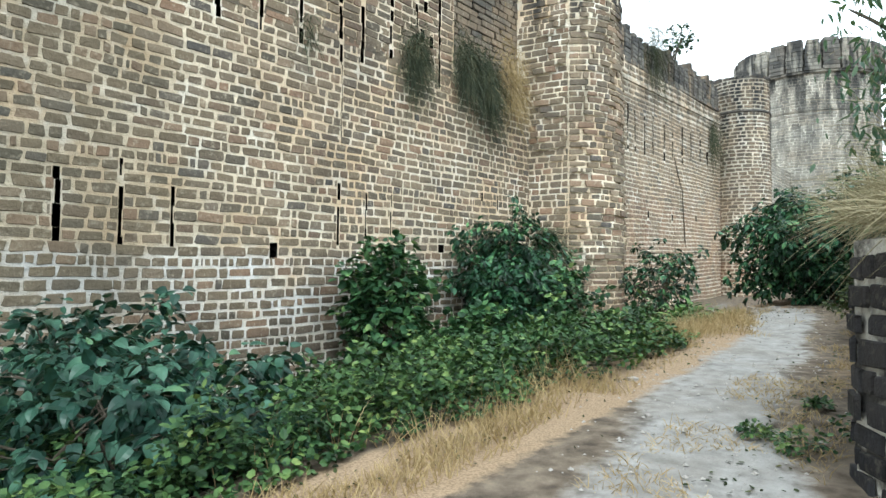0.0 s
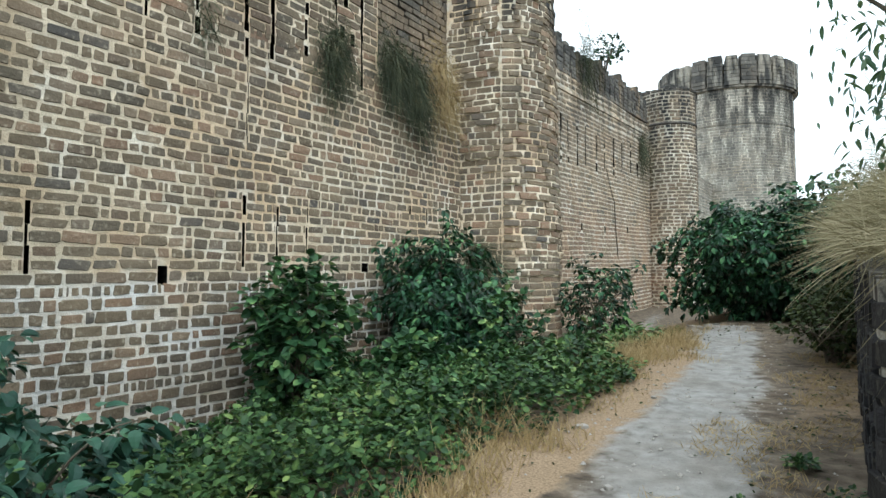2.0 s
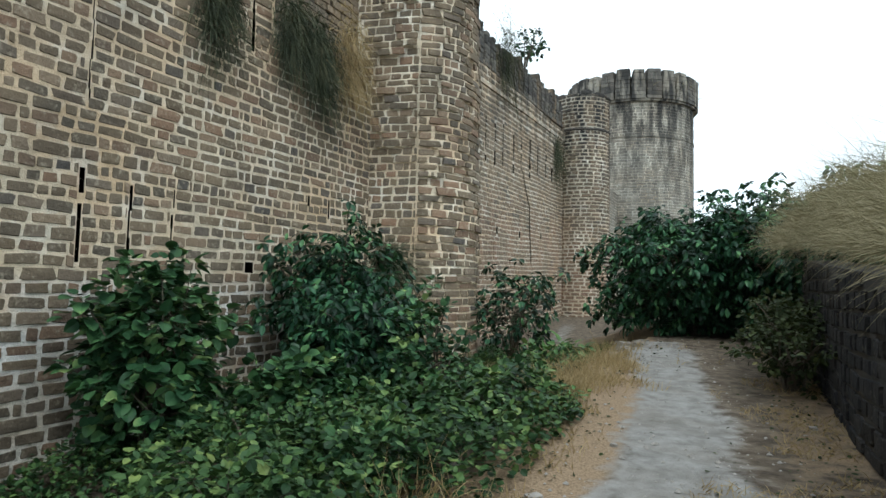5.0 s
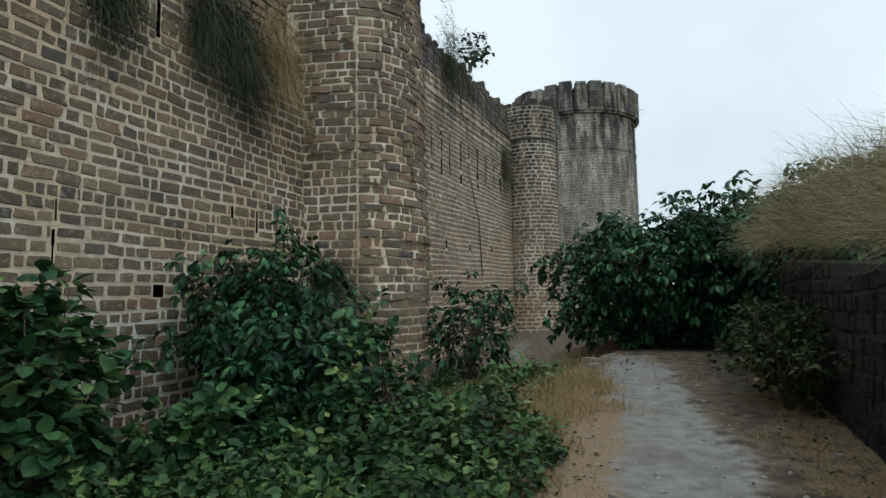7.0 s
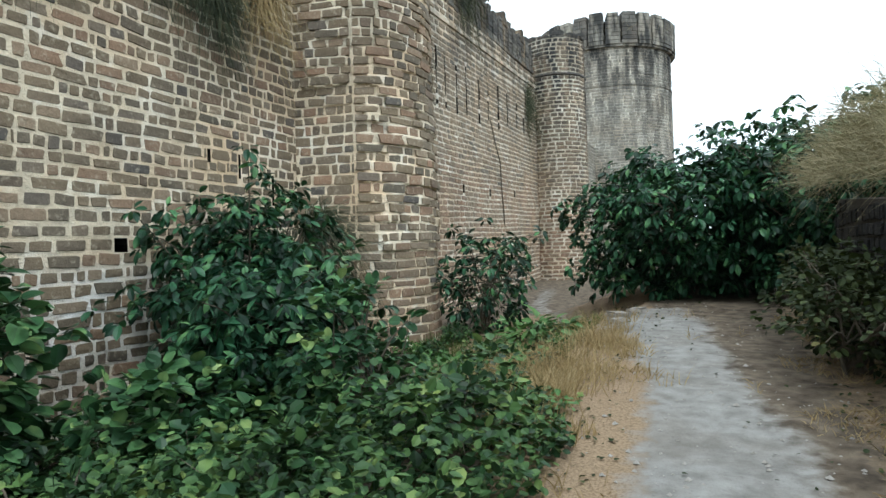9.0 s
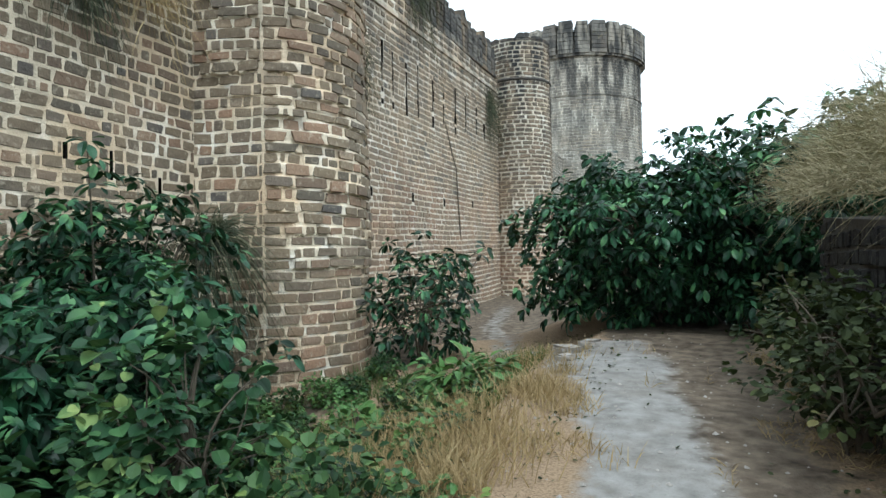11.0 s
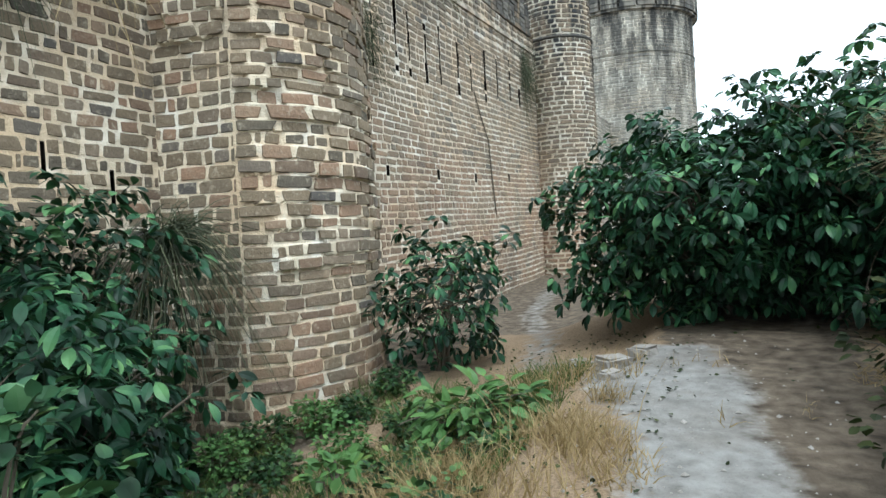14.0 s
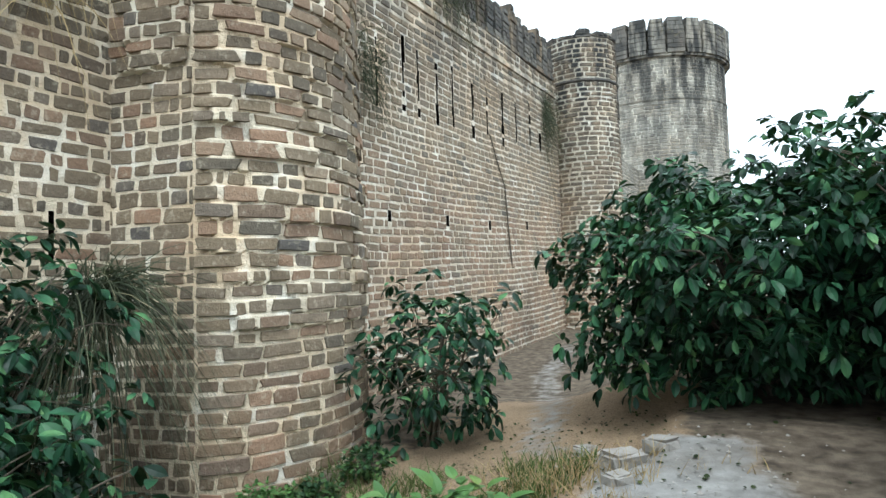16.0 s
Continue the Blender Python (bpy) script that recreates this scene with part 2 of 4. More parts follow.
def ground_material():
    m = Mat("dusty_ground", 0.95, 0.2)
    a = m.n("ShaderNodeAttribute")
    a.attribute_name = "track"
    d = m.n("ShaderNodeAttribute")
    d.attribute_name = "straw"
    fine, mid, big = m.noise(60, 6), m.noise(7, 5), m.noise(1.1, 4)
    soil = m.mix(m.ramp(mid, 0.3, 0.7), (0.058, 0.045, 0.033), (0.195, 0.156, 0.114))
    litter = m.mix(m.ramp(fine, 0.35, 0.65), (0.17, 0.120, 0.074), (0.36, 0.262, 0.168))
    soil = m.mix(m.ramp(m.math("ADD", d.outputs["Fac"], m.math("MULTIPLY", m.math("SUBTRACT", mid, 0.5), 0.9)), 0.35, 0.65), soil, litter)
    dust = m.mix(m.ramp(mid, 0.3, 0.7), (0.185, 0.176, 0.163), (0.33, 0.32, 0.30))
    dust = m.mix(m.ramp(big, 0.45, 0.7, 0.0, 0.6), dust, (0.165, 0.14, 0.112))
    edge = m.math("ADD", a.outputs["Fac"], m.math("MULTIPLY", m.math("SUBTRACT", mid, 0.5), 1.0))
    edge = m.math("ADD", edge, m.math("MULTIPLY", m.math("SUBTRACT", fine, 0.5), 0.3))
    c = m.mix(m.ramp(edge, 0.35, 0.75), soil, dust)
    c = m.mix(m.ramp(fine, 0.55, 0.75, 0.0, 0.5), c, m.mix(0.55, c, (0.02, 0.016, 0.012)))
    return m.finish(c, m.math("ADD", fine, m.math("MULTIPLY", mid, 1.5)), 0.5, 0.025)


ground_mat = ground_material()


def rock_material():
    m = Mat("pale_rubble", 0.9, 0.2)
    return m.finish(m.mix(m.noise(9, 5), (0.20, 0.18, 0.155), (0.46, 0.435, 0.40)), m.noise(40, 5), 0.7)


rock_mat = rock_material()

# ---------------------------------------------------------------- mesh helpers


def mesh_of(name, verts, faces, material, smooth=False):
    me = bpy.data.meshes.new(name)
    me.from_pydata([tuple(v) for v in verts], [], [tuple(f) for f in faces])
    me.materials.append(material)
    if smooth:
        me.shade_smooth()
    me.update()
    return me


def part(name, verts, faces, material, parent, label="", smooth=False):
    ob = new(name, mesh_of(name, verts, faces, material, smooth))
    if parent is not None:
        ob.parent = parent
        ob.matrix_parent_inverse = parent.matrix_world.inverted()
    return tagged(ob, label) if label else ob


def thing(name, at, label, category, group="", kind=""):
    e = new(name)
    e.location = at
    bpy.context.view_layer.update()
    return tagged(e, label, category, group, kind)


def smooth01(a, b, v):
    k = min(1.0, max(0.0, (v - a) / (b - a)))
    return k * k * (3 - 2 * k)


def road_level(y):
    return 0.445 + (0.052 if y > 6.24 else 0.065) * (y - 6.24) if y < 60 else 0.445 + 0.052 * 53.76


def track_middle(y):
    """The worn track's middle line: it comes from beyond the low wall and runs up along the fort."""
    return float(np.interp(y, (-6, 0, 2, 4.5, 6.5, 8.5, 10.4, 11.6, 13), (2.6, -0.1, -0.9, -1.8, -2.15, -2.3, -2.55, -2.8, -3.15)))


def ground_z(x, y):
    z = road_level(y)
    ditch = 0.62 - 0.30 * smooth01(11.5, 13.8, y) + 0.42 * smooth01(14.6, 18, y) + 0.12 * smooth01(4, -2, y)
    z -= ditch * smooth01(-3.35, -5.6, x)
    z += 0.035 * noise.noise((x * 0.9, y * 0.9, 0)) + 0.014 * noise.noise((x * 4.5, y * 4.5, 3))
    z += 1.05 * smooth01(-0.72, 0.4, x - max(0.0, 4.5 - y) * 0.67) * smooth01(-2, 1, y)
    if y > 13:
        z -= 0.16 * smooth01(-3.25, -3.6, x) * (1 - smooth01(14.5, 16, y))
    return z


# ---------------------------------------------------------------- masonry
UP = np.array((0.0, 0.0, 1.0))


class Flat:
    """A wall face in the plane x = const, looking towards +x; u is y."""

    def __init__(self, x, lean=0.0):
        self.x, self.lean = x, lean

    def at(self, u, z):
        return np.array((self.x - self.lean * z, u, z)), np.array((1.0, 0.0, 0.0))


class Line:
    """A wall face over a plan polyline, rounded by sampling; u is the length along it."""

    def __init__(self, pts, lean=0.0, rounds=0):
        p = np.array(pts, float)
        for _ in range(rounds):
            q = [p[0]]
            for a, b in zip(p[:-1], p[1:]):
                q += [a * 0.75 + b * 0.25, a * 0.25 + b * 0.75]
            p = np.array(q + [p[-1]])
        self.p, self.lean = p, lean
        self.s = np.concatenate(([0], np.cumsum(np.linalg.norm(np.diff(p, axis=0), axis=1))))
        self.length = self.s[-1]

    def at(self, u, z):
        i = int(np.clip(np.searchsorted(self.s, u) - 1, 0, len(self.p) - 2))
        k = (u - self.s[i]) / (self.s[i + 1] - self.s[i])
        q = self.p[i] * (1 - k) + self.p[i + 1] * k
        e = 0.12
        a = np.array([np.interp(u - e, self.s, self.p[:, j]) for j in (0, 1)])
        b = np.array([np.interp(u + e, self.s, self.p[:, j]) for j in (0, 1)])
        d = (b - a) / np.linalg.norm(b - a)
        n = np.array((d[1], -d[0], 0.0))
        return np.array((q[0], q[1], z)) - n * self.lean * z, n


def block_shapes(count, a, b, seed):
    """Irregular eight-cornered stone faces, half length a and half height b, with a worn rim."""
    rng = np.random.RandomState(seed)
    shapes = []
    for _ in range(count):
        c, d = rng.uniform(0.04, 0.16), rng.uniform(0.08, 0.30)
        ring = np.array([(-1 + c, -1), (1 - c, -1), (1, -1 + d), (1, 1 - d), (1 - c, 1), (-1 + c, 1), (-1, 1 - d), (-1, -1 + d)])
        ring = ring * (1 + rng.uniform(-0.17, 0.10, (8, 2)))
        ring[:, 1] += rng.uniform(-0.10, 0.10) * ring[:, 0]
        back = np.column_stack((ring[:, 0] * a, np.full(8, -0.03), ring[:, 1] * b))
        inner = ring * np.array((1 - 0.006 / a, 1 - 0.006 / b))
        front = np.column_stack((inner[:, 0] * a, rng.uniform(-0.001, 0.003, 8), inner[:, 1] * b))
        mid = back.copy()
        mid[:, 1] = -0.007
        middle = np.array([(rng.uniform(-0.3, 0.3) * a, rng.uniform(0.0, 0.005), rng.uniform(-0.3, 0.3) * b)])
        v = np.vstack((back, mid, front, middle))
        f = [(i, (i + 1) % 8, 8 + (i + 1) % 8, 8 + i) for i in range(8)]
        f += [(8 + i, 8 + (i + 1) % 8, 16 + (i + 1) % 8, 16 + i) for i in range(8)]
        f += [(16 + i, 16 + (i + 1) % 8, 24) for i in range(8)]
        shapes.append((v, f))
    return shapes


BLOCK_A, BLOCK_B = 0.14, 0.056
BLOCKS = block_shapes(26, BLOCK_A, BLOCK_B, 5)


def lay(face, u0, u1, z0, z1, seed, course=(0.118, 0.148), length=(0.13, 0.40), gap=0.030, proud=(0.0, 0.016), skip=None, drift=0.012, flush=None, levels=None):
    """Courses of stones on a face: (frame, length scale, height scale, u, z) each."""
    rng = np.random.RandomState(seed)
    out, z = [], z0
    while z < z1 and (levels is None or levels):
        h = rng.uniform(*course)
        if levels is not None:
            (z, h), levels = levels[0], levels[1:]
        u = u0 - rng.uniform(0, 0.2) if flush is None else u0
        small = rng.rand() < 0.22
        while u < u1:
            w = rng.uniform(*length) * (0.62 if small else 1.0)
            w = min(w, u1 - u)
            jump = 0.0
            for p in skip or ():
                if p[1] - 0.03 < z + h / 2 + drift * (u - u0) < p[2] + 0.03 and u - 0.01 < p[0] - p[3] / 2 < u + w:
                    w = max(0.0, p[0] - p[3] / 2 - u)
                    jump = p[3]
            uc = u + w / 2
            zc = z + h / 2 + drift * (uc - u0) + 0.014 * math.sin(uc * 1.7 + z * 3)
            if w > 0.05:
                p, n = face.at(uc, zc)
                over = max(0.0, *[float(np.dot(face.at(uc + e * w, zc)[0] - p, n)) for e in (-0.42, 0.42)])
                out.append((p + n * (over + rng.uniform(*proud)), n, (w - gap * rng.uniform(0.5, 1.6)) / 2 / BLOCK_A, (h - gap * rng.uniform(0.6, 1.5)) / 2 / BLOCK_B,
                            rng.uniform(-1.6, 1.6), uc, zc, rng.randint(len(BLOCKS))))
            u += w + jump + (0.0 if w or jump else 0.05)
        z += h
    return out


def frame_of(n, tilt):
    t = np.cross(n, UP)
    r = radians(tilt)
    t2, z2 = t * math.cos(r) + UP * math.sin(r), UP * math.cos(r) - t * math.sin(r)
    return np.column_stack((t2, n, z2))


def joined_blocks(name, stones, material, parent, label):
    vs, fs, k = [], [], 0
    for p, n, a, b, tilt, _, _, i in stones:
        v, f = BLOCKS[i]
        vs.append((v * np.array((a, 1, b))) @ frame_of(n, tilt).T + p)
        fs += [tuple(j + k for j in q) for q in f]
        k += len(v)
    if vs:
        ob = part(name, np.vstack(vs), fs, material, parent, label)
        tagged(ob, kind="stuff")


def single_blocks(name, stones, material, parent):
    meshes = [mesh_of(name, v, f, material) for v, f in BLOCKS]
    for p, n, a, b, tilt, _, _, i in stones:
        ob = new(name, meshes[i])
        m = Matrix.Identity(4)
        r = frame_of(n, tilt) * np.array((a, 1, b))
        for row in range(3):
            for col in range(3):
                m[row][col] = r[row][col]
            m[row][3] = p[row]
        ob.parent = parent
        ob.matrix_parent_inverse = parent.matrix_world.inverted()
        ob.matrix_basis = m


def pocket_wall(x, y0, y1, z0, z1, pockets, keep=None, depth=0.3, thick=1.3):
    """A wall of real thickness with pockets (y, z low, z high, width) sunk into its face."""
    ys = sorted({y0, y1, 9.2 if y0 < 9.2 < y1 else y0, *[round(v, 4) for p in pockets for v in (p[0] - p[3] / 2, p[0] + p[3] / 2) if y0 < v < y1]})
    zs = sorted({z0, z1, 5.25 if z0 < 5.25 < z1 else z0, *[round(v, 4) for p in pockets for v in (p[1], p[2]) if z0 < v < z1]})
    vs, fs, mats = [], [], []

    def quad(*pts, m=0):
        k = len(vs)
        vs.extend(pts)
        fs.append(tuple(range(k, k + len(pts))))
        mats.append(m)

    for a, b in zip(ys[:-1], ys[1:]):
        for c, d in zip(zs[:-1], zs[1:]):
            yc, zc = (a + b) / 2, (c + d) / 2
            if keep and not keep(yc, zc):
                continue
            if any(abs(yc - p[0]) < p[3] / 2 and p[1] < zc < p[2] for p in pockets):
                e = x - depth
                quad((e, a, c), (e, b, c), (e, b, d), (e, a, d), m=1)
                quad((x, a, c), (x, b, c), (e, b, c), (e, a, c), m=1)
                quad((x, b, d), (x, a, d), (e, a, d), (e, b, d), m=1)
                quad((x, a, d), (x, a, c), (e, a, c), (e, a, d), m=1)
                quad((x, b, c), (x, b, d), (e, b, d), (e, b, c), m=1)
            else:
                quad((x, a, c), (x, b, c), (x, b, d), (x, a, d))
    e = x - thick
    for a, b in zip(ys[:-1], ys[1:]):
        tops = [d for c, d in zip(zs[:-1], zs[1:]) if not keep or keep((a + b) / 2, (c + d) / 2)]
        if tops:
            t = max(tops)
            quad((x, a, t), (x, b, t), (e, b, t), (e, a, t))
            quad((e, b, z0), (e, a, z0), (e, a, t), (e, b, t))
    quad((x, y0, z0), (x, y0, z1), (e, y0, z1), (e, y0, z0))
    t = max(d for c, d in zip(zs[:-1], zs[1:]) if not keep or keep(ys[-1] - 1e-3, (c + d) / 2))
    quad((x, y1, t), (x, y1, z0), (e, y1, z0), (e, y1, t))
    return vs, fs, mats


def wall_object(name, data, materials, label, category="wall", kind="structure"):
    vs, fs, mats = data
    me = mesh_of(name, vs, fs, materials[0])
    me.materials.append(materials[1])
    me.polygons.foreach_set("material_index", mats)
    return tagged(new(name, me), label, category, "", kind)


def shell(face, u0, u1, z0, z1, steps, rows=1):
    """The bedding surface behind the stones of a curved face."""
    us, zs = np.linspace(u0, u1, steps + 1), np.linspace(z0, z1, rows + 1)
    vs = [tuple(face.at(u, z)[0]) for z in zs for u in us]
    w = steps + 1
    return vs, [(r * w + i, r * w + i + 1, (r + 1) * w + i + 1, (r + 1) * w + i) for r in range(rows) for i in range(steps)]


def merlon_mesh(w, d, h, material, seed, name="merlon", worn=(0.45, 0.7)):
    """A slab of piled stones with a worn, rounded head."""
    rng = np.random.RandomState(seed)
    vs, fs, n = [], [], 8
    for i in range(n):
        z0, z1 = h * i / n, h * (i + 1) / n - 0.012
        k = 1.0 if i < n - 2 else (0.88 if i == n - 2 else rng.uniform(*worn))
        cut = rng.uniform(-0.2, 0.2) if rng.rand() < 0.6 else None
        a, b = -w / 2 * k * rng.uniform(0.93, 1.0), w / 2 * k * rng.uniform(0.93, 1.0)
        for x0, x1 in (((a, cut * w - 0.008), (cut * w + 0.008, b)) if cut is not None else ((a, b),)):
            o = rng.uniform(0.0, 0.035)
            q = len(vs)
            for x, y, z in ((x0, -d, z0), (x1, -d, z0), (x1, -d, z1), (x0, -d, z1), (x0, o - 0.012, z0), (x1, o - 0.012, z0), (x1, o - 0.012, z1), (x0, o - 0.012, z1)):
                vs.append((x, y, z))
            m = 0.012
            for x, z in ((x0 + m, z0 + m), (x1 - m, z0 + m * 1.2), (x1 - m, z1 - m), (x0 + m * 1.3, z1 - m)):
                vs.append((x, o + rng.uniform(-0.003, 0.003), z))
            fs += [(q + 3, q + 2, q + 1, q), (q, q + 1, q + 5, q + 4), (q + 1, q + 2, q + 6, q + 5), (q + 2, q + 3, q + 7, q + 6), (q + 3, q, q + 4, q + 7), (q + 8, q + 9, q + 10, q + 11)]
            fs += [(q + 4 + j, q + 4 + (j + 1) % 4, q + 8 + (j + 1) % 4, q + 8 + j) for j in range(4)]
    return mesh_of(name, vs, fs, material)


def stand_merlon(me, face, u, z, parent, sx=1.0, sz=1.0, tilt=0.0):
    p, n = face.at(u, z)
    ob = new("merlon", me)
    r = frame_of(n, tilt) * np.array((sx, 1, sz))
    m = Matrix.Identity(4)
    for row in range(3):
        for col in range(3):
            m[row][col] = r[row][col]
        m[row][3] = p[row]
    ob.parent = parent
    ob.matrix_parent_inverse = parent.matrix_world.inverted()
    ob.matrix_basis = m


# curtain wall beside the track
W1X = -7.7


def ragged(slots, seed):
    """Tall slits broken into shorter, uneven lengths, as worn masonry leaves them."""
    rng = np.random.RandomState(seed)
    out = []
    for y, lo, hi, w in slots:
        if hi - lo < 0.45:
            out.append((y, lo, hi, w))
            continue
        z = lo
        while z < hi - 0.06:
            h = min(rng.uniform(0.10, 0.30), hi - z)
            out.append((y + rng.uniform(-0.014, 0.014), z, z + h, w * rng.uniform(0.45, 1.15)))
            z += h + (rng.uniform(0.05, 0.14) if rng.rand() < 0.35 else 0.001)
    return out


SLOTS_1 = [(2.75, 1.70, 2.65, 0.075), (3.385, 1.70, 2.68, 0.05), (3.98, 1.71, 2.43, 0.045), (6.52, 1.83, 2.82, 0.05), (7.085, 1.95, 2.83, 0.035), (7.635, 2.05, 2.85, 0.03),
           (5.40, 1.60, 1.82, 0.12), (8.90, 1.80, 1.94, 0.15), (10.11, 2.84, 3.0, 0.05), (10.62, 2.70, 3.0, 0.04), (11.25, 2.40, 2.80, 0.045), (6.55, 3.45, 4.65, 0.02),
           (1.2, 1.8, 2.8, 0.06), (0.5, 1.8, 2.8, 0.05)]
SLOTS_1 = ragged(SLOTS_1, 301)
UPPER_1 = [(y, b, 6.7, 0.07) for y, b in ((1.9, 4.65), (2.55, 4.62), (3.2, 4.65), (3.85, 4.62), (4.5, 4.66), (5.12, 4.68), (5.79, 4.69), (6.52, 4.62), (6.96, 4.72), (7.59, 4.95), (8.2, 4.9), (8.80, 4.76))]
UPPER_1 = ragged(UPPER_1, 302) + [(8.35, 5.45, 5.68, 0.10), (8.58, 5.4, 5.62, 0.10), (8.42, 6.0, 6.2, 0.1)]


def in_wall_1(y, z):
    return y < 9.2 or z < 5.25


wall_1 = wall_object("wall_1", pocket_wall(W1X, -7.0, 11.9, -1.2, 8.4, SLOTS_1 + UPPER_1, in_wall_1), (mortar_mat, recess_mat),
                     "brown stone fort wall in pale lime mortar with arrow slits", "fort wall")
# Bedded in the same near-black that paints the slits' shade.
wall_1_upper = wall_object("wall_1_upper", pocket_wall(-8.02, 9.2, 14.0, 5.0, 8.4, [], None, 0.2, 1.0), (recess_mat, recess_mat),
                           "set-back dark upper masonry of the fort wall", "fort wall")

# rounded bastion with one sharp arris
B_PLAN = [(-8.3, 11.62), (-7.7, 11.77), (-6.86, 11.97)]
B_ROUND = [(-6.86, 11.97), (-6.62, 12.10), (-6.38, 12.50), (-6.25, 13.02), (-6.33, 13.60), (-6.68, 14.30), (-7.3, 14.85), (-8.3, 15.3)]


class Worn:
    """A rounded face whose harder courses overhang the weathered ones below in ragged lips."""

    def __init__(self, pts, lean, rounds, levels, u0, u1, z0, z1, seed, share):
        self.line = Line(pts, 0.0, rounds)
        self.length = self.line.length
        self.batter = lean
        self.beds = [z for z, _ in levels]
        rng = np.random.RandomState(seed)
        self.lips = []
        for z, _ in levels:
            if not z0 < z < z1:
                continue
            u = u0 + rng.uniform(0, 0.5)
            while u < u1:
                w = rng.uniform(0.15, 0.85)
                if rng.rand() < share * (0.55 + 0.45 * smooth01(2.0, 4.0, z)):
                    self.lips.append((u, min(u + w, u1), z + 0.004, rng.uniform(0.035, 0.10), rng.uniform(0.22, 0.6), rng.uniform(0, 50)))
                u += w + rng.uniform(0.05, 0.4)

    def relief(self, u, z):
        out = 0.0
        bed = self.beds[max(0, int(np.searchsorted(self.beds, z)) - 1)]
        for a, b, zl, amp, high, k in self.lips:
            if a - 0.02 < u < b + 0.02 and zl - 0.04 < z < zl + high:
                edge = zl + 0.016 * noise.noise((u * 11, k, 0)) + 0.010 * noise.noise((u * 31, k, 3))
                if z > edge:
                    side = min(1.0, (u - a + 0.02) / 0.05, (b + 0.02 - u) / 0.05)
                    out = max(out, amp * side * (1 - max(0.0, bed - zl) / high) * (0.85 + 0.3 * noise.noise((u * 4, bed * 7, k))))
        return out

    def at(self, u, z):
        p, n = self.line.at(u, z)
        return p + n * (self.relief(u, z) - (0.004 + self.batter * smooth01(0.5, 2.2, u)) * z), n


def course_levels(z0, z1, seed, low=0.118, high=0.158):
    rng = np.random.RandomState(seed)
    out, z = [], z0
    while z < z1:
        h = rng.uniform(low, high)
        out.append((z, h))
        z += h
    return out


B_LEVELS = course_levels(-0.5, 9.5, 205)
b_side = Worn(B_PLAN, 0.0, 0, B_LEVELS, 0.75, 1.42, 3.6, 8.6, 207, 0.45)
b_front = Worn(B_ROUND, 0.018, 2, B_LEVELS, 0.12, 3.0, 1.7, 8.8, 206, 0.85)
bastion = tagged(new("bastion", mesh_of("bastion", *shell(b_front, 0, b_front.length, -0.8, 9.6, 150, 480), bastion_mortar_mat)),
                 "rounded brown stone bastion with eroded blocks and a sharp corner", "bastion", "", "structure")
sv, sf = shell(b_side, 0, b_side.length, -0.8, 9.6, 40, 480)
part("side_face", sv, sf, bastion_mortar_mat, bastion)
cv = [tuple(b_front.at(u, 9.6)[0]) for u in np.linspace(0, b_front.length, 25)]
part("bastion_top", cv, [tuple(range(25))], mortar_mat, bastion)

# second curtain wall, its parapet, the turret and the great tower
W2X = -7.82
SLOTS_2 = [(y, b, t, w) for y, b, t, w in ((16.27, 4.90, 6.0, 0.08), (17.07, 5.0, 6.3, 0.10), (17.56, 5.0, 6.2, 0.09), (18.24, 5.0, 6.25, 0.12), (18.88, 5.1, 6.3, 0.09), (19.78, 5.05, 6.2, 0.14),
                                           (20.5, 5.25, 6.3, 0.10), (21.37, 5.15, 6.45, 0.20), (22.2, 5.4, 6.4, 0.12), (23.16, 5.5, 6.6, 0.16), (23.9, 5.5, 6.1, 0.3),
                                           (16.53, 3.10, 3.28, 0.10), (18.5, 3.15, 3.35, 0.12), (20.43, 3.2, 3.4, 0.12), (22.68, 3.34, 3.54, 0.12))]
SLOTS_2 = ragged(SLOTS_2, 303)
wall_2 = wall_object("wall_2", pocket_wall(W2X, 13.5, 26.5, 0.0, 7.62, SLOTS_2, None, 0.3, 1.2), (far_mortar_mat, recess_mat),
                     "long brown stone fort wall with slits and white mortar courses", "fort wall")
ledge = [(W2X, 7.38), (W2X + 0.05, 7.38), (W2X + 0.06, 7.46), (W2X, 7.50)]
part("string_course", [(x, y, z - 0.47 + 0.036 * (y - 16)) for y in (13.6, 26.4) for x, z in ledge], [(0, 1, 5, 4), (1, 2, 6, 5), (2, 3, 7, 6), (0, 3, 2, 1), (4, 5, 6, 7)], far_mortar_mat, wall_2)
face_2 = Flat(W2X)
rng = np.random.RandomState(8)
merlons = [merlon_mesh(0.44, 0.45, 1.12, m, 310 + k) for k, m in enumerate((parapet_mat, far_stone_mat, parapet_mat, parapet_mat))]
for i in range(22):
    stand_merlon(merlons[i * 7 % 4], face_2, 15.2 + 0.47 * i, 7.42 + 0.0155 * i, wall_2, rng.uniform(0.76, 0.92), rng.uniform(0.78, 1.06), rng.uniform(-2, 2))

t_mid = np.array((-7.35, 26.4))


def ring_line(mid, r, a0, a1, n, lean=0.0):
    return Line([(mid[0] + r * math.cos(radians(a)), mid[1] + r * math.sin(radians(a))) for a in np.linspace(a0, a1, n)], lean)


turret_face = ring_line(t_mid, 1.08, -200, 60, 13, 0.004)
turret = tagged(new("turret", mesh_of("turret", *shell(turret_face, 0, turret_face.length, 0.0, 9.02, 40, 6), turret_mortar_mat, True)),
                "slim half-round stone turret with a dark weathered crown", "turret", "", "structure")


